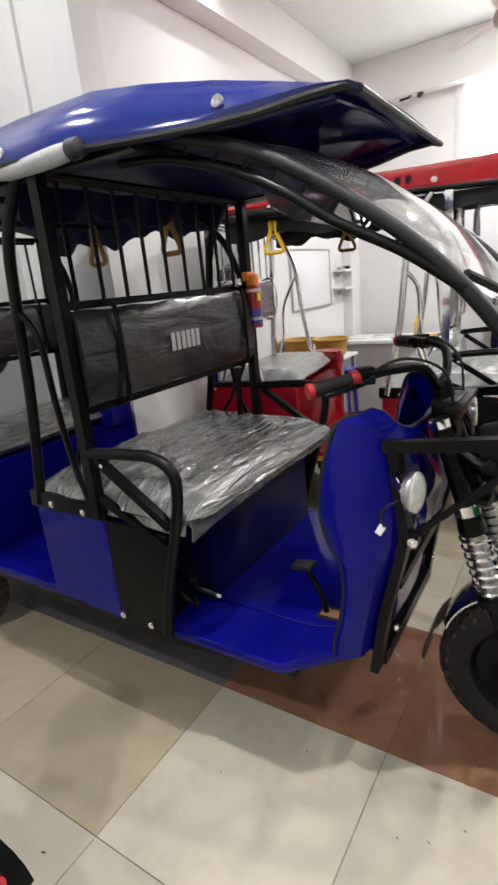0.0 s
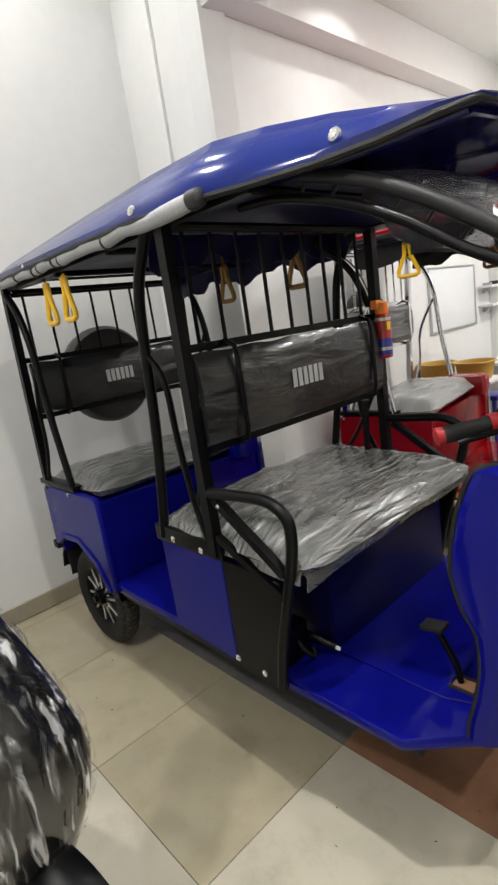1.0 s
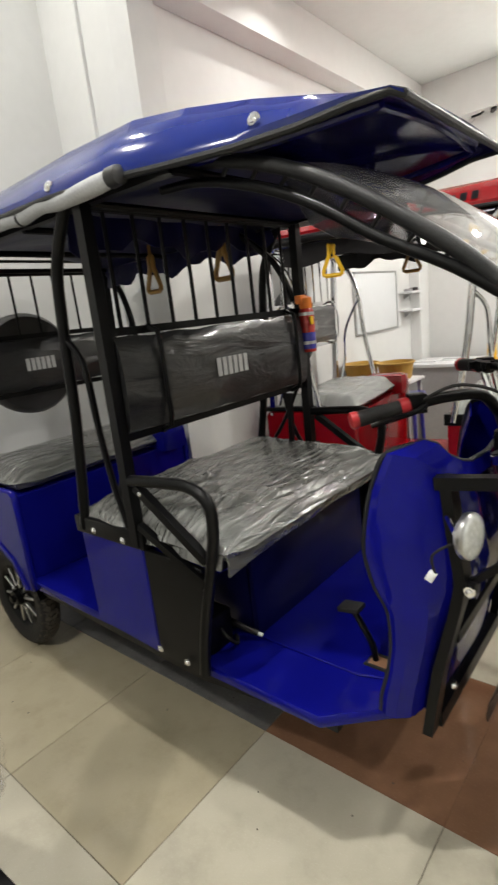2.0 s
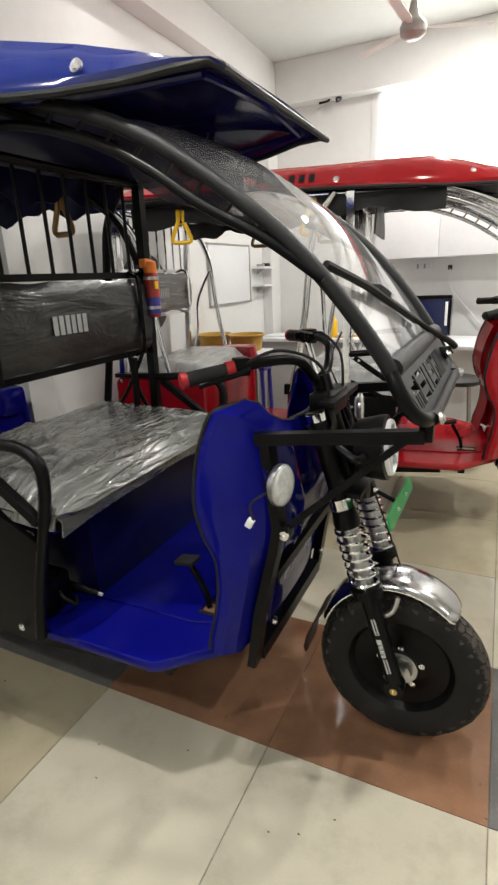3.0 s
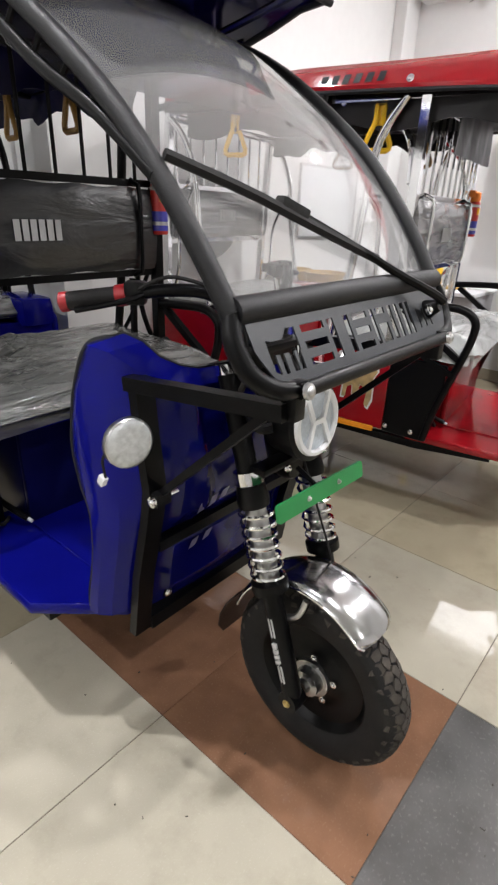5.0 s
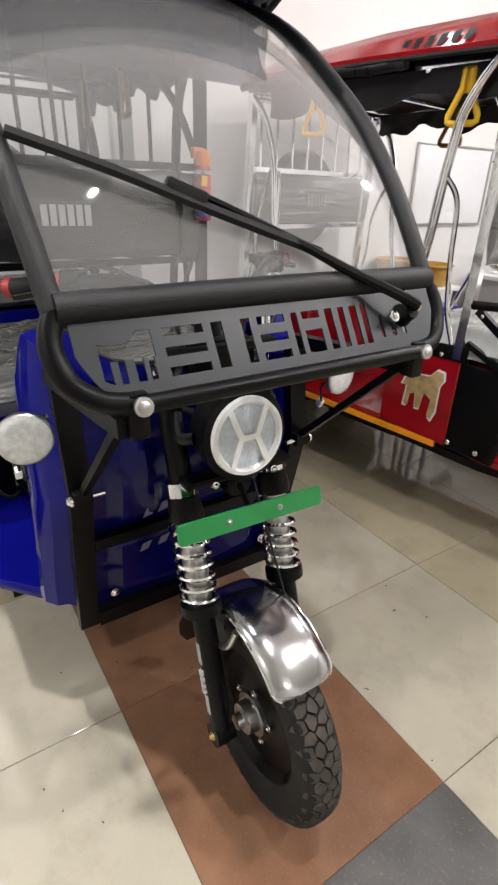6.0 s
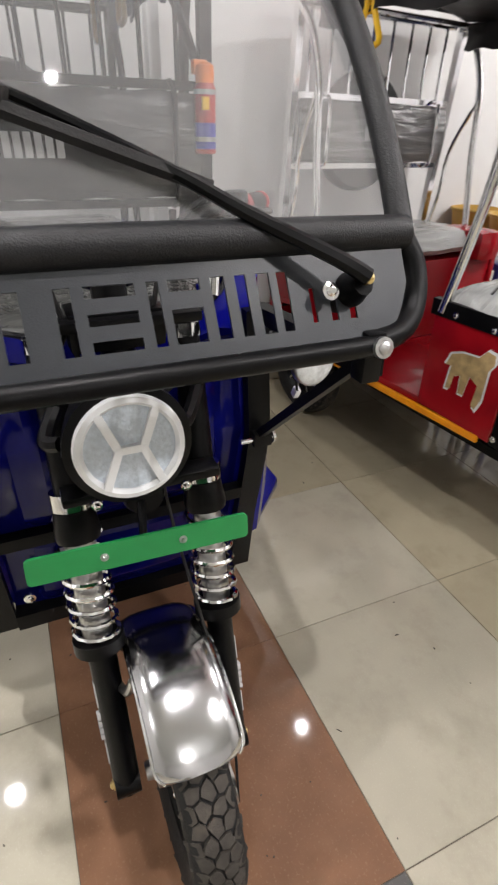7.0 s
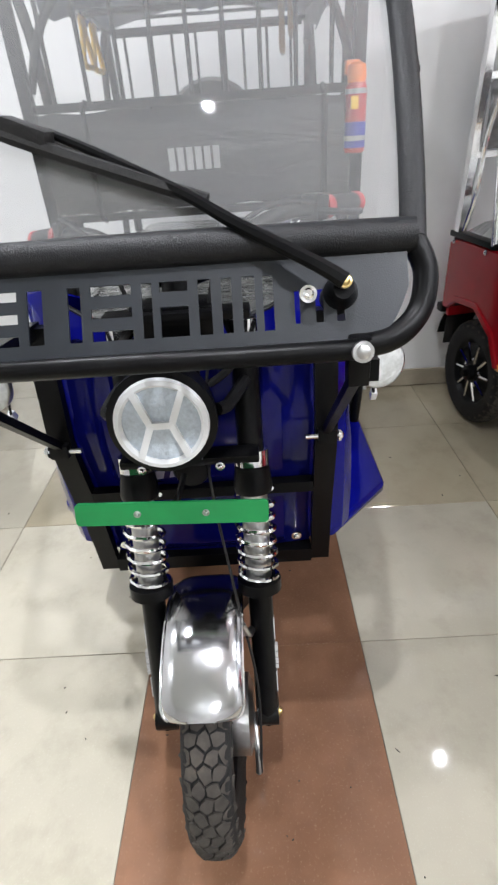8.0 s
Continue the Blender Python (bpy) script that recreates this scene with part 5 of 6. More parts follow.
    for (sx, sz, sh) in smooth_screen():
        full = 0.012 + 0.034 * smooth_step((sz - 1.2) / 0.3)
        glass_rows.append([(sx - 0.004 + 0.6 * full * (1 - (j / 8 - 1) ** 2), (j / 8 - 1) * (sh - 0.012), sz - 0.004 + 0.8 * full * (1 - (j / 8 - 1) ** 2)) for j in range(17)])
    g = part("windscreen", sheet(glass_rows, 0.003), "glass", root, "curved clear windscreen", 80)
    film = []
    for k in range(6):
        f = k / 5
        film.append([(-0.262 + 0.075 * f + 0.008 * math.sin(j), -0.31 + 0.64 * j / 10 * (1 if f < 0.9 else 0.97), 1.636 - 0.135 * f + (0.02 if j in (0, 10) and k == 5 else 0)) for j in range(11)])
    if not extras["strip"]:
        part("sun_visor", sheet(film, 0.0015), "film", root, "hanging smoked plastic sun visor")
    for s in S:
        part("screen_tube", tube([(a, s * c, b) for a, b, c in SCREEN], 0.0155, 12), "foam" if tubes == "black" else tubes, root)
        low = [(a - 0.03 * min(1, k / 2), s * (c + 0.006), b - 0.036 * min(1, k / 2)) for k, (a, b, c) in enumerate(SCREEN[2:])]
        part("screen_tube", tube(low, 0.011, 12), tubes, root)
        top = smooth_path([(a, s * c, b) for a, b, c in SCREEN[2:]])
        low = smooth_path(low)
        for k in range(7, min(len(top), len(low)) - 6, 3):
            part("rung", tube([top[k], low[k]], 0.005, 6, smooth=False), tubes, root)
        part("screen_loop", tube([(0.335, s * 0.325, 1.158), (0.352, s * 0.338, 1.125), (0.375, s * 0.328, 1.085), (0.395, s * 0.295, 1.062), (0.40, s * 0.25, 1.055)], 0.0145, 12), tubes if tubes != "black" else "black", root)
    part("padded_bar", tube([(0.335, -0.325, 1.162), (0.338, 0, 1.165), (0.335, 0.325, 1.162)], 0.021, 14), "foam", root, "foam-covered crossbar")
    part("lower_bar", tube([(0.408, -0.26, 1.055), (0.408, 0.26, 1.055)], 0.0125, 12, smooth=False), "black", root)

    # --- cut-out name panel: plain slots and blobs
    def place(u, v, h):
        f = max(0, abs(u) - 0.27) / 0.045
        f = v / 0.105 * (1 - 0.58 * f * f)
        return (0.345 + 0.052 * f + h * 0.89, u, 1.15 - 0.088 * f + h * 0.45)

    def hole(u, v):
        if not 0.02 < v < 0.088:
            return False
        bars = v < 0.032 or 0.049 < v < 0.06 or v > 0.076
        tall = 0.022 < v < 0.086
        if -0.2 < u < -0.14 or -0.055 < u < -0.006:
            return bars
        if -0.128 < u < -0.065:
            return tall and (u < -0.112 or u > -0.081)
        if 0.005 < u < 0.06:
            return tall and u < 0.019 or u > 0.028 and (v < 0.034 or 0.052 < v < 0.086)
        if 0.072 < u < 0.138:
            return tall and (u < 0.086 or 0.098 < u < 0.112 or u > 0.124)
        if 0.147 < u < 0.158:
            return tall
        if -0.298 < u < -0.215:
            f = (u + 0.298) / 0.083
            if v < 0.058:
                return 0.12 < f < 0.97 and v > 0.036 - 0.014 * smooth_step((f - 0.55) / 0.2)
            return 0.12 < f < 0.26 or 0.36 < f < 0.48 or 0.62 < f < 0.76 or 0.84 < f < 0.94
        if 0.172 < u < 0.262:
            return 0.042 < v < 0.08 and (0.182 < u < 0.190 or 0.207 < u < 0.215 or 0.231 < u < 0.239)
        return False
    us = [-0.315 + 0.63 * i / 210 for i in range(211)]
    vs = [0.105 * j / 35 for j in range(36)]
    part("name_panel", cut_plate(us, vs, hole, place, 0.003), "plate", root, "grey steel plate with cut-out slots", 30)
    # --- wiper
    w = part("wiper_arm", tube([(0.402, 0.236, 1.132), (0.388, 0.205, 1.15), (0.345, 0.12, 1.19), (0.315, 0.06, 1.222), (0.272, -0.05, 1.272), (0.258, -0.10, 1.292)], 0.0065, 8, taper=lambda f: 1.5 - 0.7 * f), "black", root)
    part("wiper_blade", tube([(0.208, -0.324, 1.352), (0.250, -0.20, 1.312), (0.278, -0.10, 1.276), (0.318, 0.09, 1.212)], 0.0085, 6), "rubber", w)
    part("blade_clip", box(-0.03, 0.03, -0.012, 0.012, -0.01, 0.012, 0.005), "rubber", w).matrix_basis = pose(0.268, -0.115, 1.29, 0, 20, 75)
    part("wiper_motor", lathe([(-0.05, 0.0), (-0.05, 0.02), (-0.012, 0.02), (0.0, 0.015), (0.012, 0.012), (0.012, 0)], (0.385, 0.236, 1.118), (0.9, 0, 0.45), 16), "black", root)
    bolt(root, (0.402, 0.236, 1.132), (0.9, 0, 0.45), 0.0075, "brass", "wiper_nut")
    bolt(root, (0.392, 0.197, 1.118), (0.9, 0, 0.45), 0.010, "chrome", "knob")
    # --- front fork, wheel and mudguard
    wheel(root, "front_wheel", (0.34, 0.01, 0.24), -1, True, paint=extras["rim"])
    for s in S:
        yy = 0.01 + s * 0.105
        part("fork_leg", tube([(0.342, yy, 0.225), (0.335, yy, 0.27), (0.252, yy, 0.535)], 0.0235, 12, smooth=False), "black", root)
        part("axle_lug", lathe([(-0.022, 0.0), (-0.022, 0.026), (0.022, 0.026), (0.022, 0)], (0.34, yy, 0.24), (0, 1, 0), 16), "black", root)
        bolt(root, (0.34, yy + s * 0.024, 0.24), (0, s, 0), 0.010, "brass", "axle_nut")
        d = Vector((-0.30, 0, 1)).normalized()
        a = Vector((0.254, yy, 0.53))
        part("spring_seat", lathe([(-0.012, 0.0), (-0.012, 0.042), (0.01, 0.042), (0.014, 0.03), (0.014, 0)], a, d, 20), "black", root)
        part("damper", tube([a, a + d * 0.19], 0.0245, 14, smooth=False), "steel", root)
        part("coil_spring", coil(a + d * 0.008, a + d * 0.185, 0.036, 0.0044, 7.2), "chrome", root)
        part("collar", lathe([(0, 0.0), (0, 0.034), (0.012, 0.036), (0.05, 0.031), (0.052, 0)], a + d * 0.187, d, 18), "black", root)
        part("collar_band", lathe([(0, 0.0), (0, 0.0325), (0.028, 0.0325), (0.028, 0)], a + d * 0.24, d, 18), "chrome", root)
        part("upper_tube", tube([a + d * 0.265, a + d * 0.50], 0.0235, 12, smooth=False), "black", root)
        part("tube_cap", lathe([(0, 0.0), (0, 0.026), (0.02, 0.026), (0.024, 0.02), (0.024, 0)], a + d * 0.475, d, 16), "chrome", root)
        # plain marks on the leg
        n = Vector((0.0, s, 0.0))
        for k, (f0, f1, ww) in enumerate(((0.30, 0.47, 0.0035), (0.30, 0.47, -0.0035), (0.74, 0.9, 0.0035), (0.74, 0.9, -0.0035), (0.52, 0.565, 0), (0.58, 0.615, 0), (0.63, 0.665, 0), (0.68, 0.71, 0))):
            p0 = Vector((0.252, yy, 0.535)).lerp(Vector((0.335, yy, 0.27)), f0) + n * 0.0225 + Vector((ww, 0, ww * 0.3))
            p1 = Vector((0.252, yy, 0.535)).lerp(Vector((0.335, yy, 0.27)), f1) + n * 0.0225 + Vector((ww, 0, ww * 0.3))
            part("leg_mark", tube([p0, p1], 0.0018 if k < 4 else 0.0055, 4, square=True, smooth=False), "mark", root)
    for z, xx in ((0.60, 0.235), (0.83, 0.165)):
        part("fork_bridge", box(xx - 0.04, xx + 0.0, -0.11, 0.13, z - 0.008 + 0.2, z + 0.008 + 0.2, 0.005), "black", root)
    part("steering_stem", tube([(0.19, 0.01, 0.75), (0.09, 0.01, 1.08)], 0.026, 14, smooth=False), "black", root)
    rows = []
    for deg in [56, 56.4, 57, 58, 59.5, 61.5, 64] + [64 + 84 * k / 16 for k in range(1, 17)]:
        a = radians(deg)
        near = min(1.0, (deg - 56) * 0.0047 / 0.028)
        half = 0.042 + 0.028 * math.sqrt(max(0.0, 1 - (1 - near) ** 2))
        rr = 0.264 + 0.033 * math.sin(math.pi * (deg - 56) / 92)
        rows.append([(0.34 + (rr - 0.016 * abs(v) ** 5) * math.cos(a), 0.01 + v * half, 0.24 + (rr - 0.016 * abs(v) ** 5) * math.sin(a)) for v in (-1, -0.94, -0.82, -0.6, -0.3, 0, 0.3, 0.6, 0.82, 0.94, 1)])
    guard = part("mudguard", sheet(rows, 0.003), "guard", root, "chrome front mudguard", 60)
    for s in S:
        part("guard_lip", tube([rows[k][0 if s < 0 else 10] for k in range(2, len(rows))], 0.003, 6, smooth=False), "chrome", guard)
    part("mudguard_flap", sheet([[(0.34 + q * math.cos(radians(b)), 0.01 + v * w, 0.24 + q * math.sin(radians(b))) for v in (-1, -0.4, 0.4, 1)] for b, q, w in ((146, 0.27, 0.066), (156, 0.274, 0.072), (166, 0.277, 0.075), (176, 0.279, 0.07), (183, 0.281, 0.05))], 0.004), "flap", root, "dark brown rubber mud flap")
    for s in S:
        part("mudguard_stay", tube([(0.29, 0.01 + s * 0.086, 0.44), (0.315, 0.01 + s * 0.08, 0.455), (0.325, 0.01 + s * 0.074, 0.475), (0.33, 0.01 + s * 0.068, 0.50)], 0.0075, 8), "steel", root)
    # brake drum cable end on the left
    part("brake_drum", lathe([(0.03, 0.0), (0.03, 0.078), (0.068, 0.078), (0.076, 0.055), (0.076, 0)], (0.34, 0.01, 0.24), (0, 1, 0), 28), "steel", root)
    part("brake_lever", tube([(0.34, 0.085, 0.24), (0.40, 0.09, 0.20), (0.42, 0.09, 0.16)], 0.006, 8), "steel", root)
    part("brake_cable", tube([(0.42, 0.095, 0.16), (0.36, 0.1, 0.36), (0.30, 0.07, 0.56), (0.22, 0.04, 0.8), (0.13, 0.06, 1.0)], 0.0026, 6), "rubber", root)
    # --- headlamp
    hc = Vector((0.268, -0.014, 0.905))
    hx = Vector((0.985, 0.0, 0.10)).normalized()
    h = part("headlamp", lathe([(-0.105, 0.0), (-0.10, 0.03), (-0.06, 0.075), (0.0, 0.085), (0.012, 0.085), (0.016, 0.074)], hc, hx, 32), "black", root, "black headlamp shell")
    part("lamp_ring", lathe([(0.010, 0.069), (0.016, 0.0735), (0.024, 0.0715), (0.026, 0.0645), (0.021, 0.06), (0.010, 0.06)], hc, hx, 36), "white", h, "white lens ring")
    part("lens", lathe([(0.010, 0.0), (0.019, 0.0), (0.0195, 0.04), (0.017, 0.063), (0.010, 0.063)], hc, hx, 32), "lens", h, "bluish milky lens")
    sy, sz = Vector((0, 1, 0)), Vector((-0.1, 0, 0.985)).normalized()
    for a0, off in ((55, 1), (125, -1), (235, -1), (305, 1)):
        e = sy * math.cos(radians(a0)) + sz * math.sin(radians(a0))
        part("lens_bar", tube([hc + hx * 0.0205 + sy * off * 0.016, hc + hx * 0.0205 + e * 0.065], 0.0054, square=True, smooth=False), "white", h)
    part("lens_bar", tube([hc + hx * 0.0205 - sy * 0.019, hc + hx * 0.0205 + sy * 0.019], 0.0054, square=True, smooth=False), "white", h)
    part("headlamp_bracket", tube([hc - hx * 0.03 + sy * 0.083, hc + sy * 0.10 - hx * 0.05, (0.17, 0.115, 0.92)], 0.011, 8), "black", root)
    part("headlamp_bracket", tube([hc - hx * 0.03 - sy * 0.083, hc - sy * 0.10 - hx * 0.05, (0.17, -0.095, 0.92)], 0.011, 8), "black", root)
    part("horn", lathe([(-0.035, 0.0), (-0.035, 0.03), (0.0, 0.034), (0.012, 0.028), (0.014, 0)], (0.215, 0.01, 0.775), (1, 0, 0.1), 22), "black", root)
    for s in S:
        bolt(root, (0.262, 0.0 + s * 0.065, 0.808), (1, 0, 0.1), 0.008, "chrome")
    # --- green plate
    m = pose(0.318, -0.015, 0.762, 0, -14, 0)
    ends = [(sy * (0.148 + 0.007 * math.cos(q)), sz * (0.012 + 0.007 * math.sin(q))) for sy, sz, turn in ((1, 1, 1), (-1, 1, -1), (-1, -1, 1), (1, -1, -1)) for q in [radians(22.5 * k) for k in range(5)][::turn]]
    gp = part("number_plate", prism(ends, "x", -0.003, 0.003, 0), "green", root, "blank green number plate")
    gp.matrix_basis = m @ pose(0, 0, 0, -2, 0, 0)
    for yy in (-0.055, 0.055):
        bolt(gp, (0.003, yy, 0), (1, 0, 0), 0.006, "steel", "rivet")
    part("plate_bracket", tube([(0.316, -0.015, 0.755), (0.24, 0.0, 0.78)], 0.006, 8, smooth=False), "black", root)
    # --- indicators on the sides of the frame
    for s in S:
        c = Vector((0.117, s * 0.35, 0.912))
        i = part("indicator", lathe([(-0.014, 0.0), (-0.013, 0.034), (-0.004, 0.044), (0.009, 0.044), (0.011, 0.042), (0.013, 0.03), (0.014, 0)], c, (0.98, s * 0.15, 0.05), 28), "sidelens", root, "round milky white side lamp")
        part("indicator_rim", lathe([(-0.006, 0.0441), (-0.003, 0.0462), (0.008, 0.046), (0.0105, 0.0435)], c, (0.98, s * 0.15, 0.05), 28), "steel", i)
        part("lamp_stem", tube([c - Vector((0.025, 0, 0)), (0.06, s * 0.30, 0.92)], 0.006, 8, smooth=False), "chrome", root)
        part("lamp_wire", tube([c + Vector((-0.03, s * 0.01, -0.02)), (0.05, s * 0.36, 0.86), (0.055, s * 0.36, 0.82)], 0.003, 6), "rubber", root)
        part("connector", box(-0.008, 0.008, -0.006, 0.006, -0.022, 0.0, 0.002), "white", root, "white plastic wire connector").matrix_basis = pose(0.052, s * 0.362, 0.825, 0, 28, 0)
    # --- handlebar
    part("handlebar", tube([(0.085, -0.01, 1.07), (0.09, -0.05, 1.09), (0.07, -0.10, 1.135), (0.02, -0.155, 1.142), (-0.05, -0.21, 1.13), (-0.14, -0.29, 1.113)], 0.0125, 10), "black", root)
    part("handlebar", tube([(0.085, 0.03, 1.07), (0.09, 0.08, 1.09), (0.075, 0.14, 1.14), (0.03, 0.20, 1.155), (-0.04, 0.27, 1.15), (-0.115, 0.34, 1.146)], 0.0125, 10), "black", root)
    for s, p0, p1 in ((-1, (-0.06, -0.217, 1.128), (-0.145, -0.294, 1.112)), (1, (-0.045, 0.275, 1.15), (-0.12, 0.345, 1.145))):
        a, b = Vector(p0), Vector(p1)
        d = (b - a).normalized()
        gr = part("grip", tube([a, b], 0.0185, 12, smooth=False), "rubber", root)
        part("grip_end", lathe([(-0.014, 0.018), (-0.010, 0.0195), (0.002, 0.0195), (0.006, 0.013), (0.007, 0)], b, d, 14), extras["grip"], gr, "moulded grip end")
        part("grip_collar", lathe([(-0.012, 0.0), (-0.012, 0.021), (0.008, 0.021), (0.008, 0)], a, d, 14), extras["grip"], gr, "throttle collar")
        part("switch_block", box(-0.02, 0.02, -0.018, 0.018, -0.02, 0.024, 0.006), "black", root).matrix_basis = Matrix.Translation(a - d * 0.03) @ pose(0, 0, 0, 0, 0, -s * 40)
        part("brake_lever", tube([a - d * 0.03 + Vector((0.02, 0, 0)), a + Vector((0.035, s * 0.02, -0.005)), b + Vector((0.045, 0, -0.01))], 0.006, 8), "black", root)
        part("cable", tube([a - d * 0.02 + Vector((0.02, 0, 0.01)), (0.05, s * 0.17, 1.17), (0.125, s * 0.09, 1.12), (0.14, s * 0.05, 0.98)], 0.004, 6), "rubber", root)
    # mirror stalk with an empty clamp
    part("stalk", tube([(0.04, 0.19, 1.02), (0.01, 0.205, 1.08), (-0.015, 0.22, 1.135), (-0.02, 0.222, 1.145)], 0.011, 10), "chrome", root)
    kn = part("clamp", lathe([(-0.012, 0.0), (-0.012, 0.024), (0.014, 0.026), (0.016, 0)], (-0.02, 0.222, 1.155), (0.2, 0, 1), 10), "black", root)
    for k in range(5):
        a = 2 * math.pi * k / 5
        part("clamp_lug", box(-0.006, 0.012, -0.006, 0.006, -0.008, 0.012, 0.003), "black", kn).matrix_basis = pose(-0.02 + 0.026 * math.cos(a), 0.222 + 0.026 * math.sin(a), 1.158, 0, 0, math.degrees(a))
    part("meter_box", box(0.08, 0.15, -0.06, 0.08, 0.985, 1.045, 0.012), "black", root)
    part("wiring_loom", tube([(0.12, -0.05, 1.03), (0.16, -0.09, 0.98), (0.13, -0.08, 0.92), (0.16, 0.02, 0.9), (0.15, 0.1, 0.95), (0.1, 0.08, 1.02)], 0.007, 8), "rubber", root)
    # --- brake pedal and its slot
    part("pedal_slot", tube([(-0.21, -0.20, 0.406), (-0.12, -0.20, 0.406), (-0.12, -0.15, 0.406), (-0.21, -0.15, 0.406)], 0.006, 6, smooth=False, closed=True), "rubber", root)
    part("slot_base", box(-0.205, -0.125, -0.195, -0.155, 0.4055, 0.4075, 0), "tile_brown", root)
    part("pedal_stem", tube([(-0.19, -0.175, 0.41), (-0.20, -0.175, 0.46), (-0.245, -0.175, 0.54)], 0.009, 8), "black", root)
    part("pedal_pad", box(-0.032, 0.032, -0.024, 0.024, -0.007, 0.007, 0.004), "rubber", root).matrix_basis = pose(-0.255, -0.175, 0.553, 0, -8, 0)
    part("parking_lever", tube([(-0.66, -0.30, 0.47), (-0.60, -0.29, 0.455), (-0.535, -0.262, 0.425)], 0.01, 8), "black", root)
    part("lever_tip", tube([(-0.54, -0.264, 0.427), (-0.522, -0.257, 0.42)], 0.006, 8, smooth=False), "white", root)
    # --- small extinguisher clamped to the left post
    if extras["can"]:
        cx, cy = -0.735, 0.452
        c = part("extinguisher", lathe([(1.20, 0.0), (1.20, 0.026), (1.205, 0.029), (1.355, 0.029), (1.37, 0.022)], (cx, cy, 0), (0, 0, 1), 20), "redcan", root, "small red aerosol extinguisher")
        part("label_band", lathe([(1.212, 0.0295), (1.275, 0.0295)], (cx, cy, 0), (0, 0, 1), 20), "bluecan", c, "dark blue label band")
        part("label_patch", box(cx + 0.022, cx + 0.0302, cy - 0.018, cy + 0.002, 1.305, 1.335, 0.001), "yellow", c)
        part("cap", lathe([(1.366, 0.0), (1.366, 0.024), (1.38, 0.026), (1.405, 0.024), (1.412, 0.012), (1.412, 0)], (cx, cy, 0), (0, 0, 1), 16), "orange", c, "orange cap")
        part("nozzle", box(cx - 0.03, cx + 0.0, cy - 0.03, cy + 0.01, 1.385, 1.418, 0.006), "orange", c)
        for z in (1.23, 1.34):
            part("clip", lathe([(z, 0.0305), (z + 0.012, 0.0305)], (cx, cy, 0), (0, 0, 1), 16), "steel", c)
    return root


def smooth_screen():
    return [tuple(p) for p in smooth_path([Vector((a, b, c)) for a, b, c in SCREEN[:-1]], 4)]


# ---------------------------------------------------------------- wrapped scooter beside the camera
def build_scooter(x, y, rz):
    t = thing("scooter", "black electric scooter wrapped in clear plastic film", "scooter", x, y, 0, rz)
    # front apron, seen from its side: local +x is forward
    def ring(z, xc, w, d, grow=0.0, crinkle=0.0):
        out = []
        for k in range(36):
            a = 2 * math.pi * k / 36
            c = 1 + crinkle * (math.sin(9 * a + z * 23) + 0.7 * math.sin(17 * a - z * 31))
            out.append((xc + (d + grow) * math.cos(a) * c, (w + grow) * math.sin(a) * c, z))
        return out
    shape = ((0.30, 0.02, 0.11, 0.055), (0.36, 0.028, 0.145, 0.065), (0.42, 0.034, 0.172, 0.077), (0.50, 0.036, 0.188, 0.087), (0.58, 0.03, 0.182, 0.089), (0.66, 0.016, 0.166, 0.086), (0.74, -0.006, 0.147, 0.08), (0.82, -0.034, 0.126, 0.073),
             (0.90, -0.062, 0.105, 0.066), (0.98, -0.09, 0.082, 0.055), (1.02, -0.11, 0.05, 0.035))
    apron = part("apron", loft([ring(*q) for q in shape]), "scooter", t, "glossy black front apron", 60)
    part("wrapping_film", loft([ring(*q, grow=0.012, crinkle=0.022) for q in shape[1:]]), "film_pale", apron, "crinkled clear wrapping film", 80)
    small = Matrix.Translation((0.05, 0, 0.182)) @ Matrix.Scale(0.755, 4) @ Matrix.Translation((-0.05, 0, -0.182))
    wheel(t, "front_wheel", (0.05, 0, 0.182), -1, True).matrix_basis = small
    rows = []
    for k in range(13):
        a = radians(10 + 150 * k / 12)
        rows.append([(0.05 + 0.205 * math.cos(a), v * 0.064, 0.182 + (0.205 - 0.026 * v * v) * math.sin(a)) for v in (-1, -0.6, 0, 0.6, 1)])
    part("mudguard", sheet(rows, 0.004), "black", t, "glossy black front mudguard", 60)
    part("reflector", lathe([(0, 0.0), (0, 0.02), (0.008, 0.018), (0.01, 0)], (0.23, 0.0, 0.28), (1, 0, 0.3), 14), "redlens", t, "red reflector")
    for s in (-1, 1):
        part("fork_leg", tube([(0.05, s * 0.07, 0.182), (0.01, s * 0.068, 0.5)], 0.018, 10, smooth=False), "black", t)
    part("headset", lathe([(-0.06, 0.0), (-0.05, 0.07), (0.0, 0.11), (0.05, 0.09), (0.08, 0)], (-0.08, 0, 1.03), (0.3, 0, 1), 20), "scooter", t)
    part("floorboard", box(-0.55, -0.05, -0.13, 0.13, 0.28, 0.34, 0.02), "black", t)
    part("rear_body", loft([[(xx, w * math.sin(a), zc + h * math.cos(a)) for a in [2 * math.pi * k / 20 for k in range(20)]] for xx, w, zc, h in ((-0.5, 0.1, 0.5, 0.2), (-0.7, 0.16, 0.55, 0.2), (-1.0, 0.16, 0.6, 0.18), (-1.25, 0.08, 0.68, 0.08))]), "scooter", t)
    part("seat", box(-1.15, -0.5, -0.13, 0.13, 0.74, 0.81, 0.03), "vinyl", t)
    wheel(t, "rear_wheel", (-1.1, 0, 0.24), -1, True)


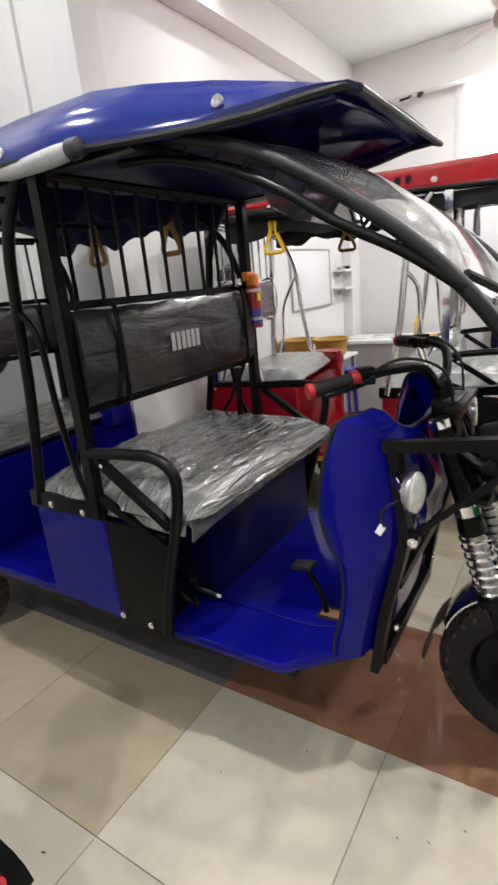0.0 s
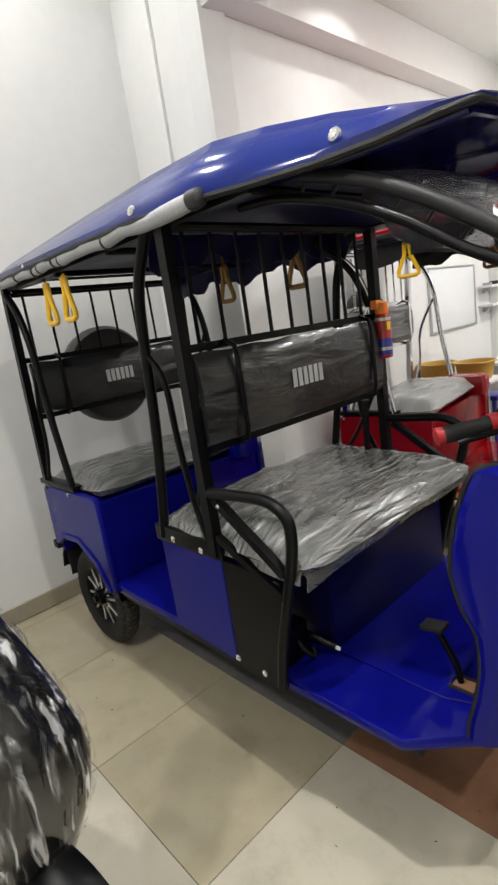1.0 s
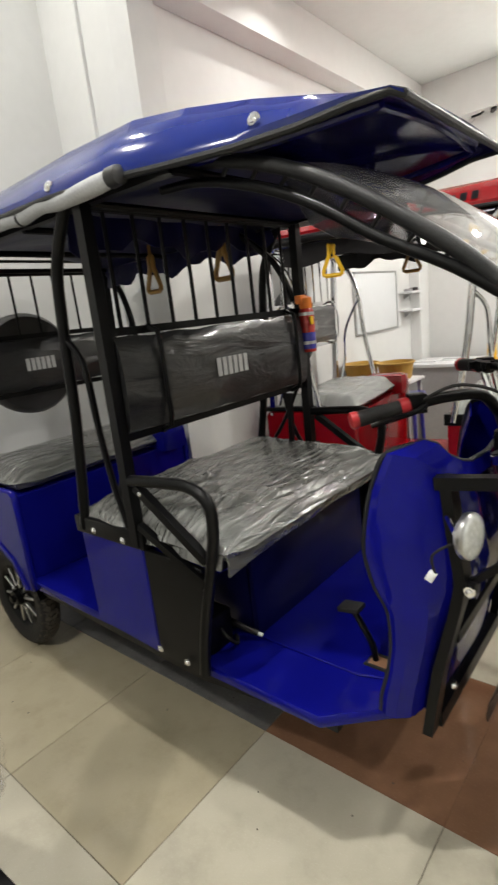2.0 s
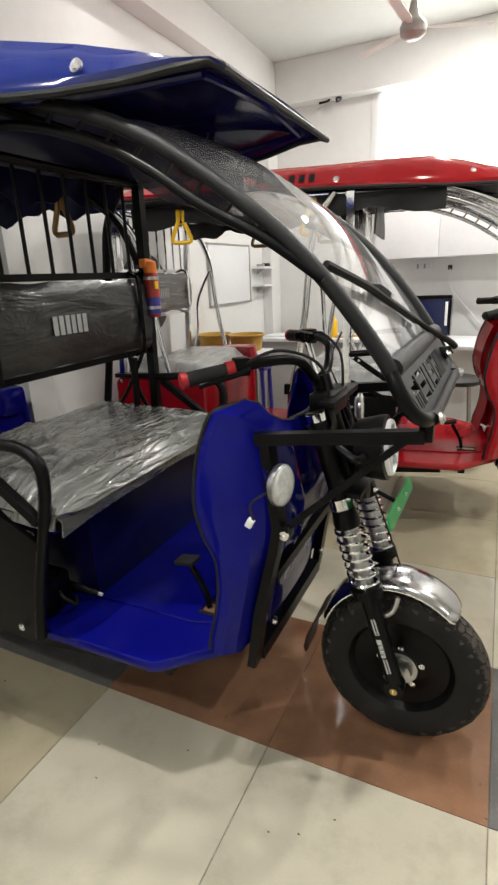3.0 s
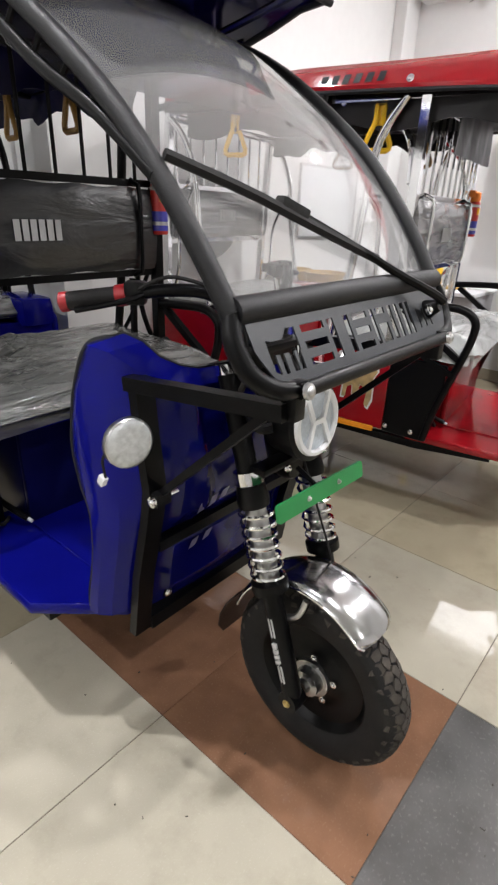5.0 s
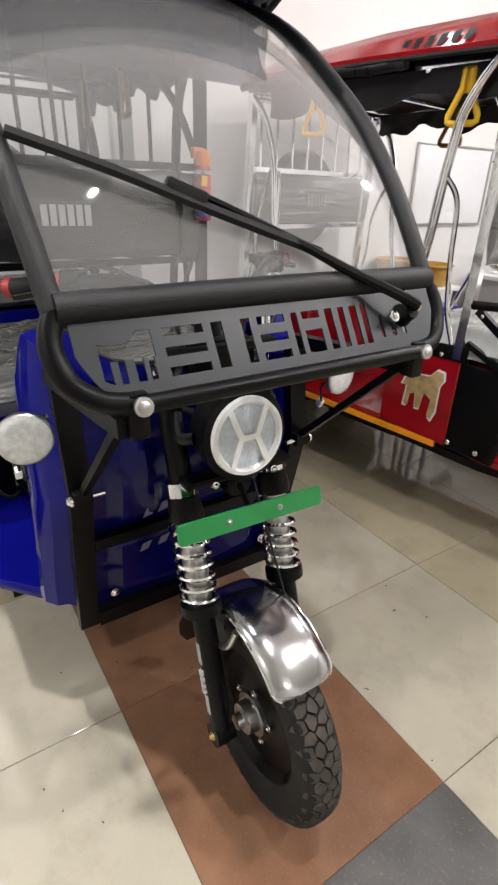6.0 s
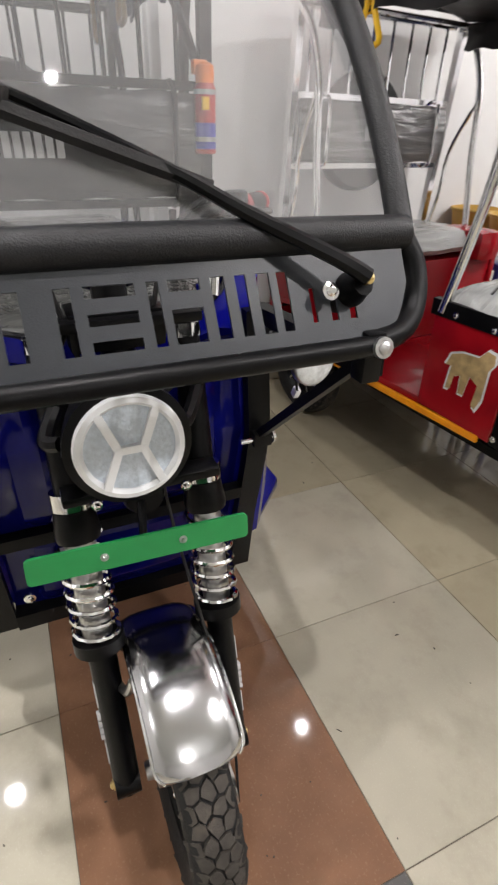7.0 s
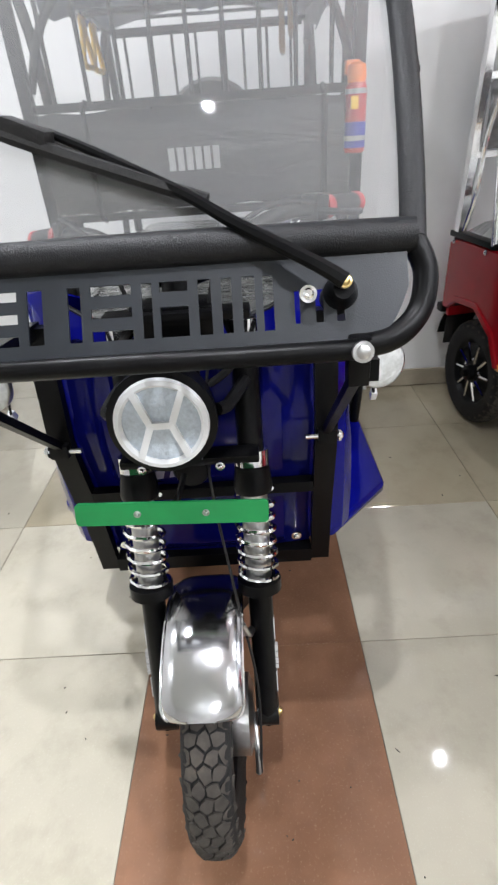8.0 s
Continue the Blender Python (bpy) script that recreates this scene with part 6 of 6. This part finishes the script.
# ---------------------------------------------------------------- build
build_room()
for lamp in LAMPS:
    ceiling_light(*lamp)
wall_light(-0.66, 0.43, 2.09, 2.779)
build_fan(-0.08, 2.45)
build_shelf_corner()
build_office()
rickshaw("electric_rickshaw", "blue electric rickshaw with black tube frame, seats still wrapped", 0.0, 0.215, "blue", "black", "seatwrap", "padwrap", "padwrap", "roll", "lining",
         {"turn": 0, "rows": ROOF, "inside": "shadeblue", "front": "deepblue", "bench": "shadedbench", "roof": "roofblue", "grip": "redgrip", "rim": "dark", "twist": -0.1, "strip": False, "can": True, "straps": [(-1.62, -0.43, "yellow"), (-1.46, -0.43, "yellow"), (-1.42, 0.30, "brown"), (-1.0, 0.30, "brown")]})
rickshaw("electric_rickshaw", "red electric rickshaw with chromed tube frame and amber side strip", 0.55, 1.98, "red", "chrome", "palewrap", "silverwrap", "silverwrap", "darklining", "darklining",
         {"turn": 7.5, "rows": ROOF_LONG, "inside": "shadered", "front": "red", "bench": "red", "roof": "red", "grip": "rubber", "rim": "alloy", "twist": 0.25, "strip": True, "can": True, "straps": [(-1.62, -0.43, "yellow"), (-0.95, -0.43, "yellow"), (-1.42, 0.30, "brown"), (-1.0, 0.30, "brown")]})
build_scooter(-0.72, -0.94, 14)

# ---------------------------------------------------------------- floor, tile by tile
fl = box(-3.4, 5.4, -3.8, 4.3, -0.1, -0.0035, 0)
floor = tagged(part("floor", fl, "grout"), "polished tile floor in cream, beige, brown and grey", "floor", kind="structure")


def tile_kind(i, j):
    """Tile i spans x from 0.6 i, tile j spans y from 0.6 j."""
    if j == 0:
        return "tile_brown" if i in (-1, 0) else "tile_grey" if i in (1, 2, -2, -3) else "tile_brown" if i in (3, 4) else "tile_grey"
    if i >= -1 and j <= 1:
        return "tile_cream"
    if j <= -2:
        return "tile_cream"
    return "tile_beige"


tile_meshes = {}
for kind in ("tile_cream", "tile_beige", "tile_brown", "tile_grey"):
    bm = bmesh.new()
    h, e = (0.2996, 0.0005) if kind == "tile_brown" else (0.2988, 0.001)
    top = [bm.verts.new((a * (h - e), b * (h - e), 0.0)) for a, b in ((-1, -1), (1, -1), (1, 1), (-1, 1))]
    mid = [bm.verts.new((a * h, b * h, -e)) for a, b in ((-1, -1), (1, -1), (1, 1), (-1, 1))]
    low = [bm.verts.new((a * h, b * h, -0.006)) for a, b in ((-1, -1), (1, -1), (1, 1), (-1, 1))]
    bm.faces.new(top)
    for ra, rb in ((top, mid), (mid, low)):
        for k in range(4):
            bm.faces.new((ra[k], rb[k], rb[(k + 1) % 4], ra[(k + 1) % 4]))
    me = bpy.data.meshes.new(kind)
    bm.to_mesh(me)
    bm.free()
    me.materials.append(M[kind])
    tile_meshes[kind] = me
for i in range(-5, 8):
    for j in range(-6, 7):
        ob = new("tile", tile_meshes[tile_kind(i, j)])
        ob.parent = floor
        ob.location = (0.6 * i + 0.3, 0.6 * j + 0.3, 0)

# ---------------------------------------------------------------- crumbs and shavings on the floor
rnd = random.Random(21)
bm = bmesh.new()
for k in range(120):
    x, y = rnd.uniform(-1.8, 1.6), rnd.uniform(-1.2, 1.3)
    a, ln, wd = rnd.uniform(0, 6.28), rnd.choice((0.002, 0.0025, 0.003, 0.004, 0.004, 0.008)), rnd.uniform(0.0007, 0.0018)
    c, q = math.cos(a), math.sin(a)
    pts = [(-ln, -wd), (0, -wd * 1.6), (ln, -wd * 0.4), (ln * 0.7, wd), (-ln * 0.5, wd * 1.3)]
    lo = [bm.verts.new((x + u * c - v * q, y + u * q + v * c, 0.0)) for u, v in pts]
    hi = [bm.verts.new((x + (u * c - v * q) * 0.7, y + (u * q + v * c) * 0.7, 0.0018)) for u, v in pts]
    bm.faces.new(hi)
    for i in range(5):
        bm.faces.new((lo[i], lo[(i + 1) % 5], hi[(i + 1) % 5], hi[i]))
tagged(part("floor_crumb", bm, "tread"), "scattered dark crumbs and shavings on the tiles", "dirt", kind="stuff")
